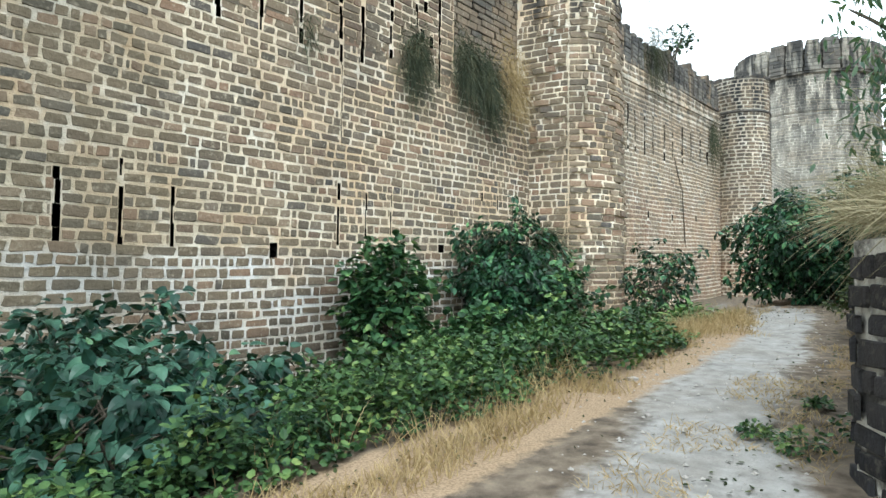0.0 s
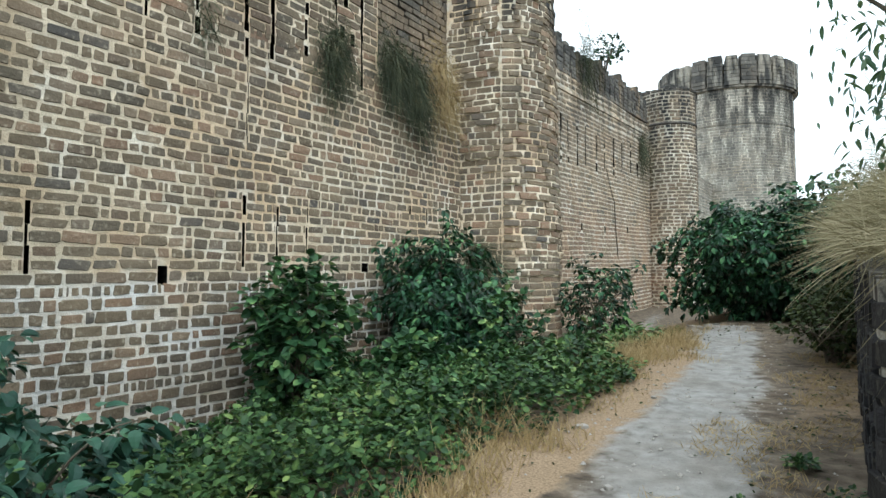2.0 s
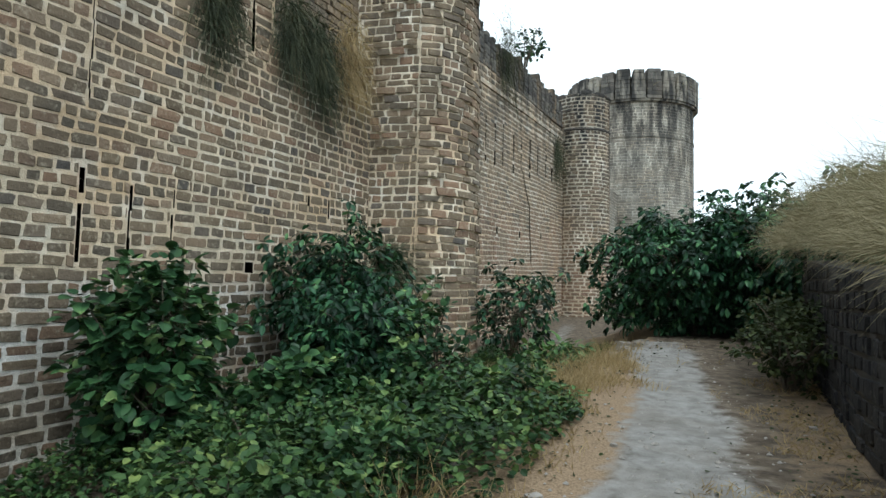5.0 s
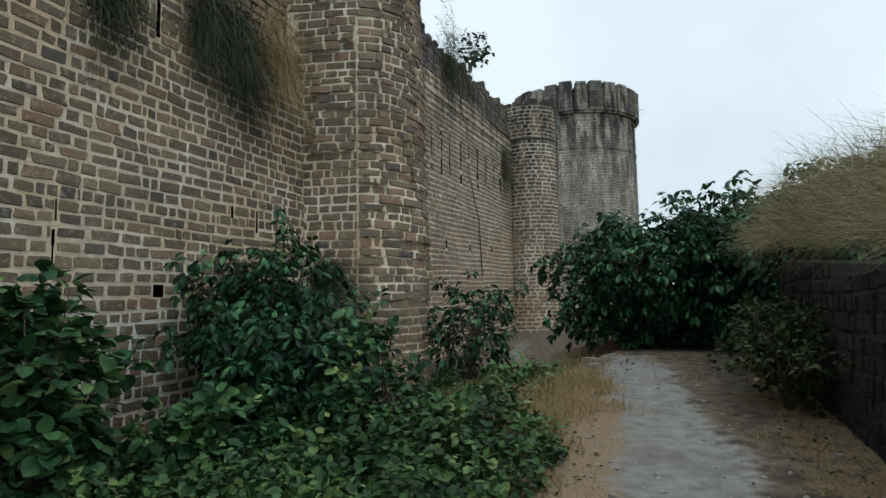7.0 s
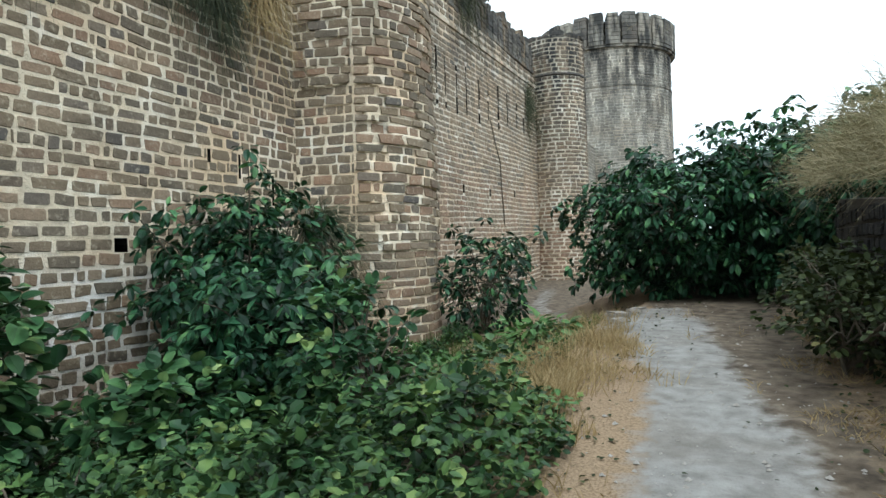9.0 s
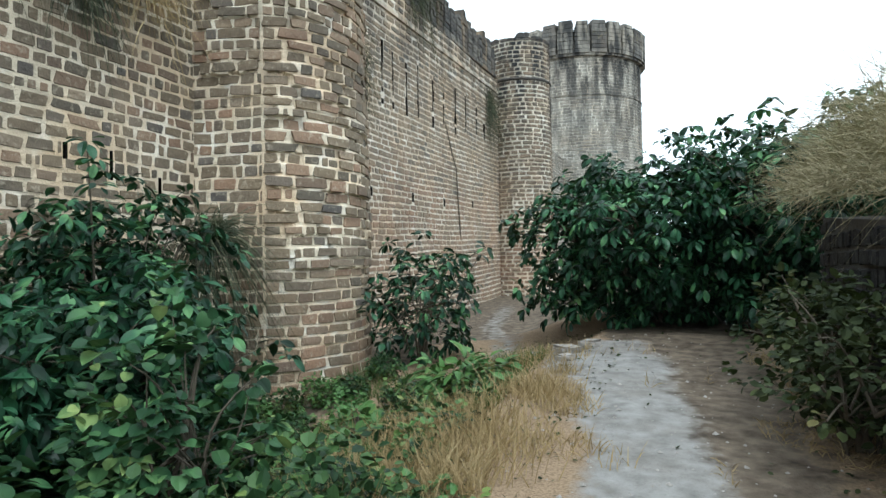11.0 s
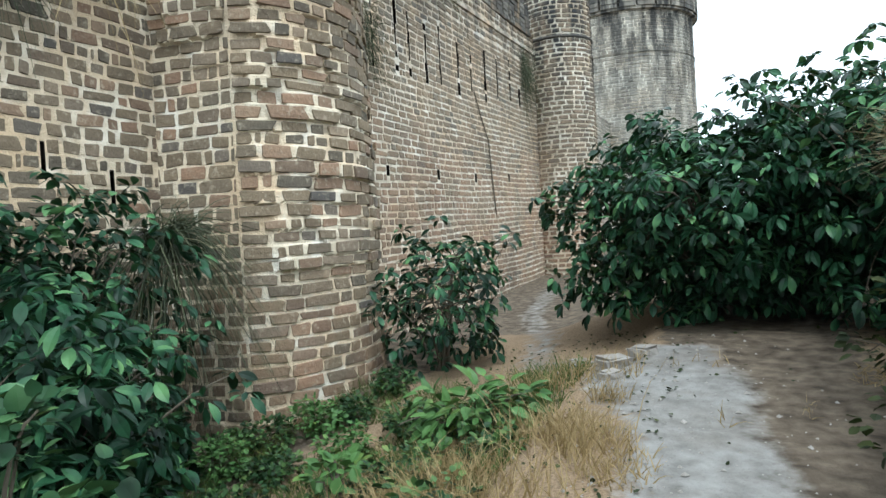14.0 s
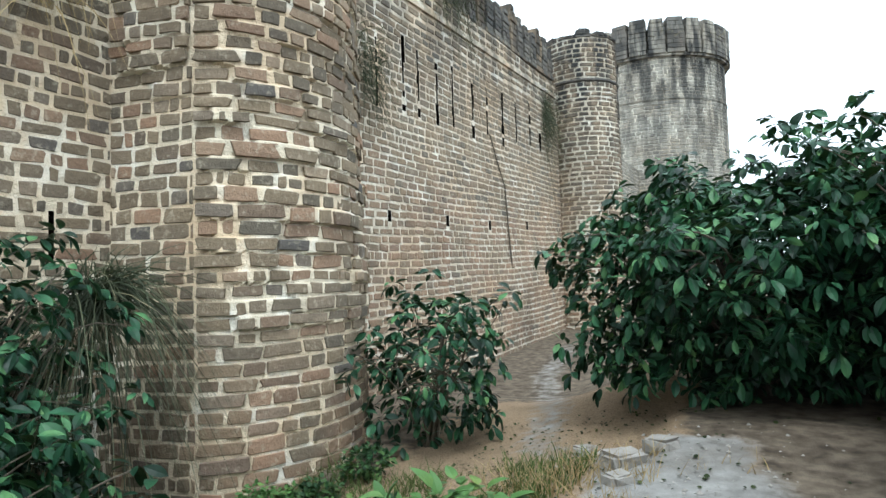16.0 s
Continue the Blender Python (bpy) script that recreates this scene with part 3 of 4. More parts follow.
def band(name, mid, r, z0, z1, out, parent, material, a0=-200, a1=60, n=28):
    prof = [(r - 0.05, z0), (r + out, z0 + 0.04), (r + out, z1 - 0.04), (r - 0.05, z1)]
    ang = [radians(a) for a in np.linspace(a0, a1, n)]
    vs = [(mid[0] + q * math.cos(a), mid[1] + q * math.sin(a), z) for a in ang for q, z in prof]
    fs = [(i * 4 + j, (i + 1) * 4 + j, (i + 1) * 4 + j + 1, i * 4 + j + 1) for i in range(n - 1) for j in range(3)]
    part(name, vs, fs, material, parent)


band("string_course", t_mid, 1.08, 7.62, 7.74, 0.012, turret, parapet_mat)
cap = [(t_mid[0] + 1.06 * math.cos(radians(a)), t_mid[1] + 1.06 * math.sin(radians(a)), 8.99 + 0.06 * math.sin(a)) for a in range(0, 360, 20)]
part("turret_top", cap, [tuple(range(18))], far_stone_mat, turret)
for k in range(9):
    stand_merlon(merlons[0], ring_line(t_mid, 1.05, -190, 50, 13), 0.15 + k * 0.52, 8.92, turret, 0.95, 0.08 + 0.07 * (k * 5 % 3), 0)

wall_3 = wall_object("wall_3", pocket_wall(-8.3, 26.8, 42.0, 0.5, 7.3, [(28.4, 5.3, 5.9, 0.2), (30, 4.4, 4.9, 0.2)], None, 0.3, 1.2), (tower_mortar_mat, recess_mat),
                     "far stretch of grey stone fort wall", "fort wall")
g_mid = np.array((-8.1, 43.5))
tower_face = ring_line(g_mid, 3.75, -190, 60, 41, 0.0035)
tower = tagged(new("tower", mesh_of("tower", *shell(tower_face, 0, tower_face.length, 0.5, 13.6, 60, 8), tower_mortar_mat, True)),
               "great round grey stone tower with a worn crenellated crown", "tower", "", "structure")
band("string_course", g_mid, 3.72, 10.7, 10.85, 0.05, tower, tower_stone_mat, -190, 60, 50)
band("crown", g_mid, 3.70, 12.80, 13.05, 0.22, tower, tower_stone_mat, -190, 60, 50)
tcap = [(g_mid[0] + 3.7 * math.cos(radians(a)), g_mid[1] + 3.7 * math.sin(radians(a)), 13.65) for a in range(0, 360, 10)]
part("tower_top", tcap, [tuple(range(36))], tower_stone_mat, tower)
big_merlons = [merlon_mesh(0.90, 0.6, 1.75, m, 320 + k, worn=(0.72, 0.92)) for k, m in enumerate((parapet_mat, tower_stone_mat, tower_stone_mat))]
crown_line = ring_line(g_mid, 4.0, -185, 55, 41)
for k in range(18):
    stand_merlon(big_merlons[k * 5 % 3], crown_line, 0.3 + k * 0.92, 12.95, tower, rng.uniform(0.90, 1.0), rng.uniform(0.90, 1.04), rng.uniform(-1.5, 1.5))

# low blackened wall on the far side of the track
R_PLAN = [(-1.0, 12.9), (-1.06, 10.9), (-1.05, 8.0), (-0.93, 4.45), (0.14, 2.86), (1.98, 0.12), (4.0, -2.9)]
r_face = Line(R_PLAN)


def low_wall():
    z0, z1, t = -0.3, 1.62, 0.45
    pts = [np.array(p) for p in R_PLAN]
    back = []
    for i, p in enumerate(pts):
        a, b = pts[max(i - 1, 0)], pts[min(i + 1, len(pts) - 1)]
        d = (b - a) / np.linalg.norm(b - a)
        back.append(p + np.array((-d[1], d[0])) * t)
    vs, fs = [], []
    for p, q in zip(pts, back):
        top = z1 + 0.065 * max(0, p[1] - 4.45)
        vs += [(p[0], p[1], z0), (p[0], p[1], top), (q[0], q[1], top), (q[0], q[1], z0)]
    n = len(pts)
    for i in range(n - 1):
        for j in range(3):
            fs.append((i * 4 + j, (i + 1) * 4 + j, (i + 1) * 4 + j + 1, i * 4 + j + 1))
    fs += [(0, 1, 2, 3), (n * 4 - 1, n * 4 - 2, n * 4 - 3, n * 4 - 4)]
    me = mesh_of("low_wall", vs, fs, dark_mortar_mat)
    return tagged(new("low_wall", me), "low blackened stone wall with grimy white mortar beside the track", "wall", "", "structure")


low_wall_ob = low_wall()

# ---------------------------------------------------------------- ground


def track_amount(x, y):
    half = 0.40 - 0.08 * smooth01(7, 9, y) + 0.2 * smooth01(11, 12.5, y) + 0.10 * noise.noise((0, y * 0.5, 7)) + 0.35 * smooth01(6, 2, y)
    d = abs(x - track_middle(y)) + 0.22 * noise.noise((x * 1.3, y * 0.8, 5))
    main = (1 - smooth01(half - 0.25, half + 0.35, d)) * (1 - smooth01(13.3, 13.8, y))
    side = abs(x - float(np.interp(y, (13.2, 14.0, 15.7, 18.9, 23.0), (-4.0, -4.6, -4.95, -6.2, -6.9))))
    side = 0.55 * (1 - smooth01(0.1, 0.5, side)) * smooth01(13.0, 13.8, y) * (1 - smooth01(22, 24, y))
    return max(main, side)


def straw_amount(x, y):
    verge = smooth01(-3.7, -3.2, x) * (1 - smooth01(-2.8, -2.4, x)) * (1 - smooth01(13, 14, y))
    right = 0.55 * smooth01(-1.9, -1.4, x) * (1 - smooth01(-0.9, -0.6, x)) * smooth01(5, 8, y)
    return min(1.0, verge + right + 0.75 * smooth01(9.0, 10.5, y) * (1 - smooth01(16, 18, y)) * smooth01(-6.6, -5.6, x) * smooth01(-3.0, -3.4, x))


def ground_sheet():
    xs = np.unique(np.round(np.concatenate((np.array([-900, -300, -100, -50, -25, -14, -11]), np.arange(-9, -4.4, 0.16), np.arange(-4.4, 0.4, 0.075),
                                            np.arange(0.4, 4, 0.3), np.array([4, 6, 9, 14, 25, 50, 100, 300, 900]))), 3))
    ys = np.unique(np.round(np.concatenate((np.array([-900, -300, -100, -40, -20, -10, -6, -4]), np.arange(-3, 1, 0.3), np.arange(1, 16, 0.085), np.arange(16, 30, 0.5),
                                            np.array([30, 35, 40, 50, 70, 100, 200, 400, 900]))), 3))
    vs = [(x, y, ground_z(x, y)) for y in ys for x in xs]
    w = len(xs)
    fs = [(r * w + i, r * w + i + 1, (r + 1) * w + i + 1, (r + 1) * w + i) for r in range(len(ys) - 1) for i in range(w - 1)]
    me = mesh_of("ground", vs, fs, ground_mat, True)
    for name, fn in (("track", track_amount), ("straw", straw_amount)):
        at = me.attributes.new(name, "FLOAT", "POINT")
        at.data.foreach_set("value", [fn(v[0], v[1]) if abs(v[0]) < 30 and -20 < v[1] < 30 else 0.0 for v in vs])
    return tagged(new("ground", me), "dusty pale footpath worn through brown soil and dry grass", "ground", "", "structure")


ground_sheet()


# ---------------------------------------------------------------- plants
OVATE = (np.array([(0, 0, 0), (-0.36, 0.30, 0.05), (-0.31, 0.70, 0.04), (0, 1.0, -0.05), (0.31, 0.70, 0.04), (0.36, 0.30, 0.05), (0, 0.5, -0.02)]),
         [(0, 6, 1), (1, 6, 2), (2, 6, 3), (3, 6, 4), (4, 6, 5), (5, 6, 0)])


def leaf_shape(width, belly, curl, steps=5, notch=0.0):
    """A leaf blade one unit long, folded at the midrib, its tip bent down; belly: where it is widest."""
    vs, fs = [], []
    for i in range(steps + 1):
        t = i / steps
        k = t ** (math.log(0.5) / math.log(belly))
        w = width * math.sin(math.pi * min(1, max(0, k))) ** 0.75 if 0 < i < steps else 0.0
        z = -curl * t * t
        back = notch * (1 - t) if 0 < i < 2 else 0.0
        vs += [(-w, t - back, z + 0.22 * w), (0, t, z), (w, t - back, z + 0.22 * w)]
    for i in range(steps):
        a, b = 3 * i, 3 * i + 3
        fs += [(a, a + 1, b + 1, b), (a + 1, a + 2, b + 2, b + 1)]
    return np.array(vs), fs


ROUND = leaf_shape(0.45, 0.40, 0.14, 6, 0.12)
LANCE = leaf_shape(0.15, 0.40, 0.20, 4)
POINTED = leaf_shape(0.25, 0.36, 0.24, 5)
FIG = leaf_shape(0.23, 0.56, 0.34, 5)
BROAD = leaf_shape(0.34, 0.38, 0.36, 5, 0.10)


def leaf_cloud(name, shape, at, way, size, material, parent, seed, droop=0.35, label="", kind=""):
    """Leaves at the places at, pointing along way, in one mesh."""
    rng = np.random.RandomState(seed)
    v0, f0 = shape
    n = len(at)
    d = way / np.linalg.norm(way, axis=1, keepdims=True)
    d[:, 2] -= droop * rng.uniform(0.2, 1.4, n)
    d /= np.linalg.norm(d, axis=1, keepdims=True)
    up = np.tile((0.0, 0.0, 1.0), (n, 1)) + rng.normal(0, 0.38, (n, 3))
    s = np.cross(d, up)
    s /= np.linalg.norm(s, axis=1, keepdims=True) + 1e-9
    up = np.cross(s, d)
    k = size * rng.uniform(0.6, 1.25, n)
    v = (at[:, None, :] + (v0[None, :, 0:1] * s[:, None, :] + v0[None, :, 1:2] * d[:, None, :] + v0[None, :, 2:3] * up[:, None, :]) * k[:, None, None]).reshape(-1, 3)
    m = len(v0)
    f = [tuple(q + i * m for q in face) for i in range(n) for face in f0]
    ob = part(name, v, f, material, parent, label)
    return tagged(ob, kind=kind) if kind else ob


def tube(path, r0, r1, sides=5):
    vs, fs, n = [], [], len(path)
    for i, p in enumerate(path):
        p = np.array(p, float)
        d = np.array(path[min(i + 1, n - 1)], float) - np.array(path[max(i - 1, 0)], float)
        d /= np.linalg.norm(d) + 1e-9
        a = np.cross(d, (0.31, 0.95, 0.1))
        a /= np.linalg.norm(a)
        b = np.cross(d, a)
        r = r0 + (r1 - r0) * i / (n - 1)
        vs += [tuple(p + r * (a * math.cos(2 * math.pi * j / sides) + b * math.sin(2 * math.pi * j / sides))) for j in range(sides)]
    for i in range(n - 1):
        for j in range(sides):
            fs.append((i * sides + j, i * sides + (j + 1) % sides, (i + 1) * sides + (j + 1) % sides, (i + 1) * sides + j))
    fs.append(tuple(range((n - 1) * sides, n * sides)))
    return vs, fs


def limb(a, b, rng, sag=0.12, steps=6):
    a, b = np.array(a, float), np.array(b, float)
    bend = rng.normal(0, 0.06, 3) * np.linalg.norm(b - a)
    return [tuple(a + (b - a) * t + bend * math.sin(math.pi * t) + np.array((0, 0, sag * np.linalg.norm(b - a) * math.sin(math.pi * t)))) for t in np.linspace(0, 1, steps)]


def bush(name, label, category, at, radius, height, shape, material, seed, tips=160, whorl=9, size=0.16, stems=9, group="", low=0.05, singles=0, droop=0.35, inner=0.35, lumps=0.35, stem_r=0.018, rosette=False):
    """A shrub: tapered stems from one base, whorls of leaves at the twig ends, an uneven outline."""
    rng = np.random.RandomState(seed)
    base = np.array((at[0], at[1], ground_z(at[0], at[1]) if len(at) < 3 else at[2]))
    top = thing(name, tuple(base), label, category, group)
    rx, ry = radius
    pts, out = [], []
    while len(pts) < tips:
        d = rng.normal(0, 1, 3)
        d /= np.linalg.norm(d)
        r = rng.uniform(inner, 1.0) ** 0.6
        bump = 1 + lumps * noise.noise((d[0] * 1.9 + seed, d[1] * 1.9, d[2] * 1.9)) + 0.5 * lumps * noise.noise((d[0] * 4.5, d[1] * 4.5 + seed, d[2] * 4.5))
        q = d * r * bump
        z = height * (low + (1 - low) * (0.5 + 0.5 * q[2]))
        p = base + np.array((q[0] * rx, q[1] * ry, z))
        if p[2] > ground_z(p[0], p[1]) + 0.04 and p[0] > W1X + 0.05:
            pts.append(p)
            out.append((d[0], d[1], d[2] * 0.7 + 0.15))
    pts, out = np.array(pts), np.array(out)
    order = np.argsort(-np.linalg.norm((pts - base) * (1 / rx, 1 / ry, 1 / height), axis=1))
    for i in order[: stems * 4 : 4]:
        vs, fs = [], []
        mid = base + (pts[i] - base) * 0.4 + np.array((0, 0, 0.12 * height))
        v, f = tube(limb(base + rng.normal(0, 0.05, 3) * (1, 1, 0) - np.array((0, 0, 0.03)), mid, rng) + limb(mid, pts[i], rng)[1:], stem_r, stem_r * 0.25)
        fs += [tuple(q + len(vs) for q in face) for face in f]
        vs += v
        for j in rng.choice(len(pts), 3):
            if np.linalg.norm(pts[j] - mid) < 0.8 * max(rx, height):
                v, f = tube(limb(mid, pts[j], rng), stem_r * 0.5, stem_r * 0.18, 4)
                fs += [tuple(q + len(vs) for q in face) for face in f]
                vs += v
        part("stem", vs, fs, bark_mat, top)
    spread = rng.normal(0, 1, (len(pts), whorl, 3))
    spread[:, :, 2] *= 0.55
    if rosette:
        axis = out * 0.8 + np.array((0, 0, 0.5)) + rng.normal(0, 0.22, out.shape)
        axis /= np.linalg.norm(axis, axis=1, keepdims=True)
        s1 = np.cross(axis, (0.3, 0.9, 0.2))
        s1 /= np.linalg.norm(s1, axis=1, keepdims=True)
        s2 = np.cross(axis, s1)
        turn = rng.uniform(0, 6.28, (len(pts), 1)) + np.arange(whorl) * (6.283 / whorl) + rng.normal(0, 0.22, (len(pts), whorl))
        lift = rng.uniform(-0.15, 0.65, (len(pts), whorl))
        spread = np.cos(turn)[:, :, None] * s1[:, None, :] + np.sin(turn)[:, :, None] * s2[:, None, :] + lift[:, :, None] * axis[:, None, :]
        way = spread.reshape(-1, 3).copy()
        spread = spread * 0.25 - axis[:, None, :] * (np.arange(whorl) % 3)[None, :, None] * 0.22
    else:
        way = (out[:, None, :] * 0.75 + spread).reshape(-1, 3)
    way /= np.linalg.norm(way, axis=1, keepdims=True)
    where = (pts[:, None, :] + spread * size * 0.35).reshape(-1, 3) + way * size * 0.2
    keep = where[:, 0] > W1X + 0.04
    where, way = where[keep], way[keep]
    far = np.linalg.norm((where - base - np.array((0, 0, height * 0.5))) * (1 / rx, 1 / ry, 2 / height), axis=1)
    pick = np.zeros(len(where), bool)
    if singles:
        pick[np.argsort(-far)[:singles]] = True
    leaf_cloud("crown", shape, where[~pick], way[~pick], size, material, top, seed, droop)
    if singles:
        v0, f0 = shape
        me = [mesh_of("leaf", v0 * (1, 1, k), f0, material) for k in (0.7, 1.0, 1.6)]
        for p, d in zip(where[pick], way[pick]):
            e = Vector(d)
            e.z -= droop * rng.uniform(0.3, 1.2)
            q = e.to_track_quat("Y", "Z")
            ob = new("leaf", me[rng.randint(3)])
            ob.parent = top
            ob.matrix_basis = Matrix.LocRotScale(Vector(p) - Vector(base), q @ Euler((0, rng.normal(0, 0.35), 0)).to_quaternion(), Vector((1, 1, 1)) * size * rng.uniform(0.7, 1.25))
    return top


def blades(name, roots, ways, lengths, width, material, parent, seed, bend=0.5, label="", category="", kind="stuff", segs=3):
    """Grass blades: bent strips."""
    rng = np.random.RandomState(seed)
    vs, fs = [], []
    for p, d, l in zip(roots, ways, lengths):
        d = np.array(d, float)
        d /= np.linalg.norm(d)
        s = np.cross(d, rng.normal(0, 1, 3))
        s /= np.linalg.norm(s) + 1e-9
        g = np.array((0, 0, -bend * rng.uniform(0.4, 1.4)))
        k = len(vs)
        for i in range(segs + 1):
            t = i / segs
            q = np.array(p) + d * l * t + g * l * t * t
            w = width * (1 - 0.85 * t) / 2
            vs += [tuple(q - s * w), tuple(q + s * w)]
        fs += [(k + 2 * i, k + 2 * i + 1, k + 2 * i + 3, k + 2 * i + 2) for i in range(segs)]
    if parent is None:
        ob = new(name, mesh_of(name, vs, fs, material))
        return tagged(ob, label, category, "", kind)
    return part(name, vs, fs, material, parent, label)


# shrubs against the fort wall, from the near end of the ditch to the bastion
bush("castor_shrub", "broad blue-green shrub with large pointed leaves in the ditch", "shrub", (-5.1, 2.55), (1.15, 1.25), 1.25, BROAD, castor_leaf_mat, 11, 400, 7, 0.115, 14, "ditch shrubs", singles=120, droop=0.65, lumps=0.6)
bush("castor_shrub", "dark blue-green shrub leaning against the fort wall", "shrub", (-6.5, 2.6), (1.0, 0.9), 1.55, BROAD, castor_leaf_mat, 12, 300, 7, 0.115, 8, "ditch shrubs", droop=0.55, lumps=0.6)
bush("castor_shrub", "low blue-green shrub with pointed leaves by the wall", "shrub", (-5.7, 3.7), (0.65, 0.65), 0.62, BROAD, castor_leaf_mat, 13, 110, 6, 0.12, 8, "ditch shrubs", droop=0.6, lumps=0.6)
bush("round_leaf_shrub", "tall mid-green shrub with round leaves and yellow tips by the wall", "shrub", (-6.95, 6.85), (0.66, 0.74), 2.05, ROUND, round_leaf_mat, 21, 260, 9, 0.125, 12, "ditch shrubs", singles=120, droop=0.3, lumps=0.5)
bush("round_leaf_shrub", "low round-leaved green shrub among creepers", "shrub", (-6.0, 7.9), (0.75, 0.8), 1.05, ROUND, round_leaf_mat, 22, 150, 9, 0.11, 7, "ditch shrubs", droop=0.3)
bush("round_leaf_shrub", "low green shrub with small leaves in the ditch", "shrub", (-5.0, 6.3), (0.85, 0.95), 0.80, OVATE, creeper_leaf_mat, 24, 330, 11, 0.068, 9, "ditch shrubs", droop=0.3)
bush("fig_shrub", "dense dark green fig shrub in the corner by the bastion", "shrub", (-6.95, 9.85), (0.82, 1.15), 2.45, FIG, fig_leaf_mat, 31, 760, 8, 0.13, 12, "fig shrubs", droop=0.5, singles=100, lumps=0.8, rosette=True)
bush("fig_shrub", "dark fig shrub low in front of the bastion's side", "shrub", (-6.15, 9.2), (0.85, 1.0), 1.75, FIG, fig_leaf_mat, 36, 560, 8, 0.135, 8, "fig shrubs", droop=0.5, lumps=0.8, rosette=True)
bush("fig_shrub", "dark leafy fig shrub low at the foot of the bastion", "shrub", (-6.95, 10.75), (0.45, 0.5), 1.0, FIG, fig_leaf_mat, 37, 170, 8, 0.12, 8, "fig shrubs", droop=0.5, lumps=0.5, rosette=True)
bush("round_leaf_shrub", "broad-leaved light green shrub in front of the dark fig", "shrub", (-4.75, 8.4), (0.40, 0.55), 1.48, ROUND, round_leaf_mat, 23, 140, 8, 0.085, 9, "ditch shrubs", singles=140, droop=0.3, lumps=0.5)
bush("fig_shrub", "small airy fig shrub standing beyond the bastion", "shrub", (-5.85, 14.15), (0.95, 0.82), 1.70, FIG, fig_leaf_mat, 32, 190, 8, 0.135, 12, "fig shrubs", droop=0.45, inner=0.4, singles=90, lumps=0.75, low=-0.02, rosette=True)
bush("fig_thicket", "large dense dark fig thicket closing the end of the track", "shrub", (-2.55, 15.3), (1.85, 1.75), 2.4, FIG, fig_leaf_mat, 33, 2100, 8, 0.140, 18, "fig shrubs", droop=0.5, singles=150, stem_r=0.03, low=-0.06, lumps=0.42, rosette=True)
bush("fig_thicket", "tall dark fig thicket rising above the low wall", "shrub", (0.8, 16.0), (2.5, 2.0), 1.95, FIG, fig_leaf_mat, 34, 1400, 8, 0.15, 18, "fig shrubs", droop=0.5, stem_r=0.035, low=-0.1, lumps=0.42, rosette=True)
bush("fig_thicket", "dark fig branches spreading over the track's edge", "shrub", (-0.75, 14.5), (1.35, 1.15), 2.55, FIG, fig_leaf_mat, 35, 1150, 8, 0.140, 12, "fig shrubs", droop=0.5, low=0.02, lumps=0.5, rosette=True)
bush("withered_shrub", "half-withered brown-green shrub against the low wall", "shrub", (-1.35, 10.2), (0.46, 0.95), 1.05, OVATE, withered_leaf_mat, 41, 280, 9, 0.06, 12, "", droop=0.4, lumps=0.7)
bush("withered_shrub", "sparse withered shrub leaning on the low wall", "shrub", (-1.3, 11.6), (0.4, 0.8), 0.95, OVATE, withered_leaf_mat, 44, 130, 7, 0.08, 9, "", droop=0.4, lumps=0.7)
bush("sapling", "bright green sapling with drooping broad leaves", "sapling", (-4.2, 11.45), (0.44, 0.5), 0.40, POINTED, sapling_leaf_mat, 42, 46, 6, 0.135, 6, "", droop=0.5, singles=90, lumps=0.6)
bush("sapling", "yellow-green low sapling in the grass", "sapling", (-4.9, 10.7), (0.38, 0.4), 0.36, OVATE, sapling_leaf_mat, 43, 26, 6, 0.10, 4, "", droop=0.4)


def ditch_creepers():
    rng = np.random.RandomState(51)
    at, way = [], []
    while len(at) < 50000:
        x, y = rng.uniform(-7.6, -3.1), rng.uniform(1.2, 12.0)
        edge = -3.2 + 0.42 * smooth01(5.3, 6.5, y) + 0.28 * noise.noise((y * 0.8, 0, 2)) - 0.95 * smooth01(7.8, 9.4, y)
        if x > edge:
            continue
        hgt = (0.40 + 0.42 * noise.noise((x * 0.8, y * 0.8, 9)) + 0.50 * noise.noise((x * 2.3, y * 2.3, 4)) + 0.2 * noise.noise((x * 6, y * 6, 8))) * smooth01(edge, edge - 0.6, x) * (1 - 0.93 * smooth01(8.4, 9.8, y)) * (1 - 0.85 * smooth01(-4.9, -5.6, x) * smooth01(3.2, 4.0, y) * (1 - smooth01(5.7, 6.4, y)))
        if hgt < 0.04:
            continue
        at.append((x, y, ground_z(x, y) + hgt * rng.uniform(0.05, 1.0) ** 0.7 + 0.03))
        way.append((rng.normal(0.35, 0.8), rng.normal(-0.3, 0.8), rng.normal(0.25, 0.4)))
    ob = leaf_cloud("creepers", OVATE, np.array(at), np.array(way), 0.060, creeper_leaf_mat, None, 51, 0.3)
    tagged(ob, "tangled low green creepers covering the ditch", "creepers", "", "stuff")


ditch_creepers()
for k, (x, y, r, h) in enumerate(((-4.3, 5.2, 0.35, 0.6), (-5.2, 7.4, 0.45, 0.75), (-4.2, 6.9, 0.4, 0.65), (-3.6, 7.5, 0.4, 0.55), (-5.4, 5.0, 0.3, 0.5), (-4.6, 4.1, 0.4, 0.6), (-5.6, 8.6, 0.4, 0.85), (-3.9, 6.1, 0.35, 0.5))):
    bush("ditch_sprig", "leafy green sprig rising out of the creepers", "shrub", (x, y), (r, r), h, OVATE, round_leaf_mat if k % 3 == 1 else creeper_leaf_mat, 400 + k, 60, 8, 0.075, 6, "sprigs among the creepers", droop=0.3, lumps=0.7, stem_r=0.006, low=0.25)


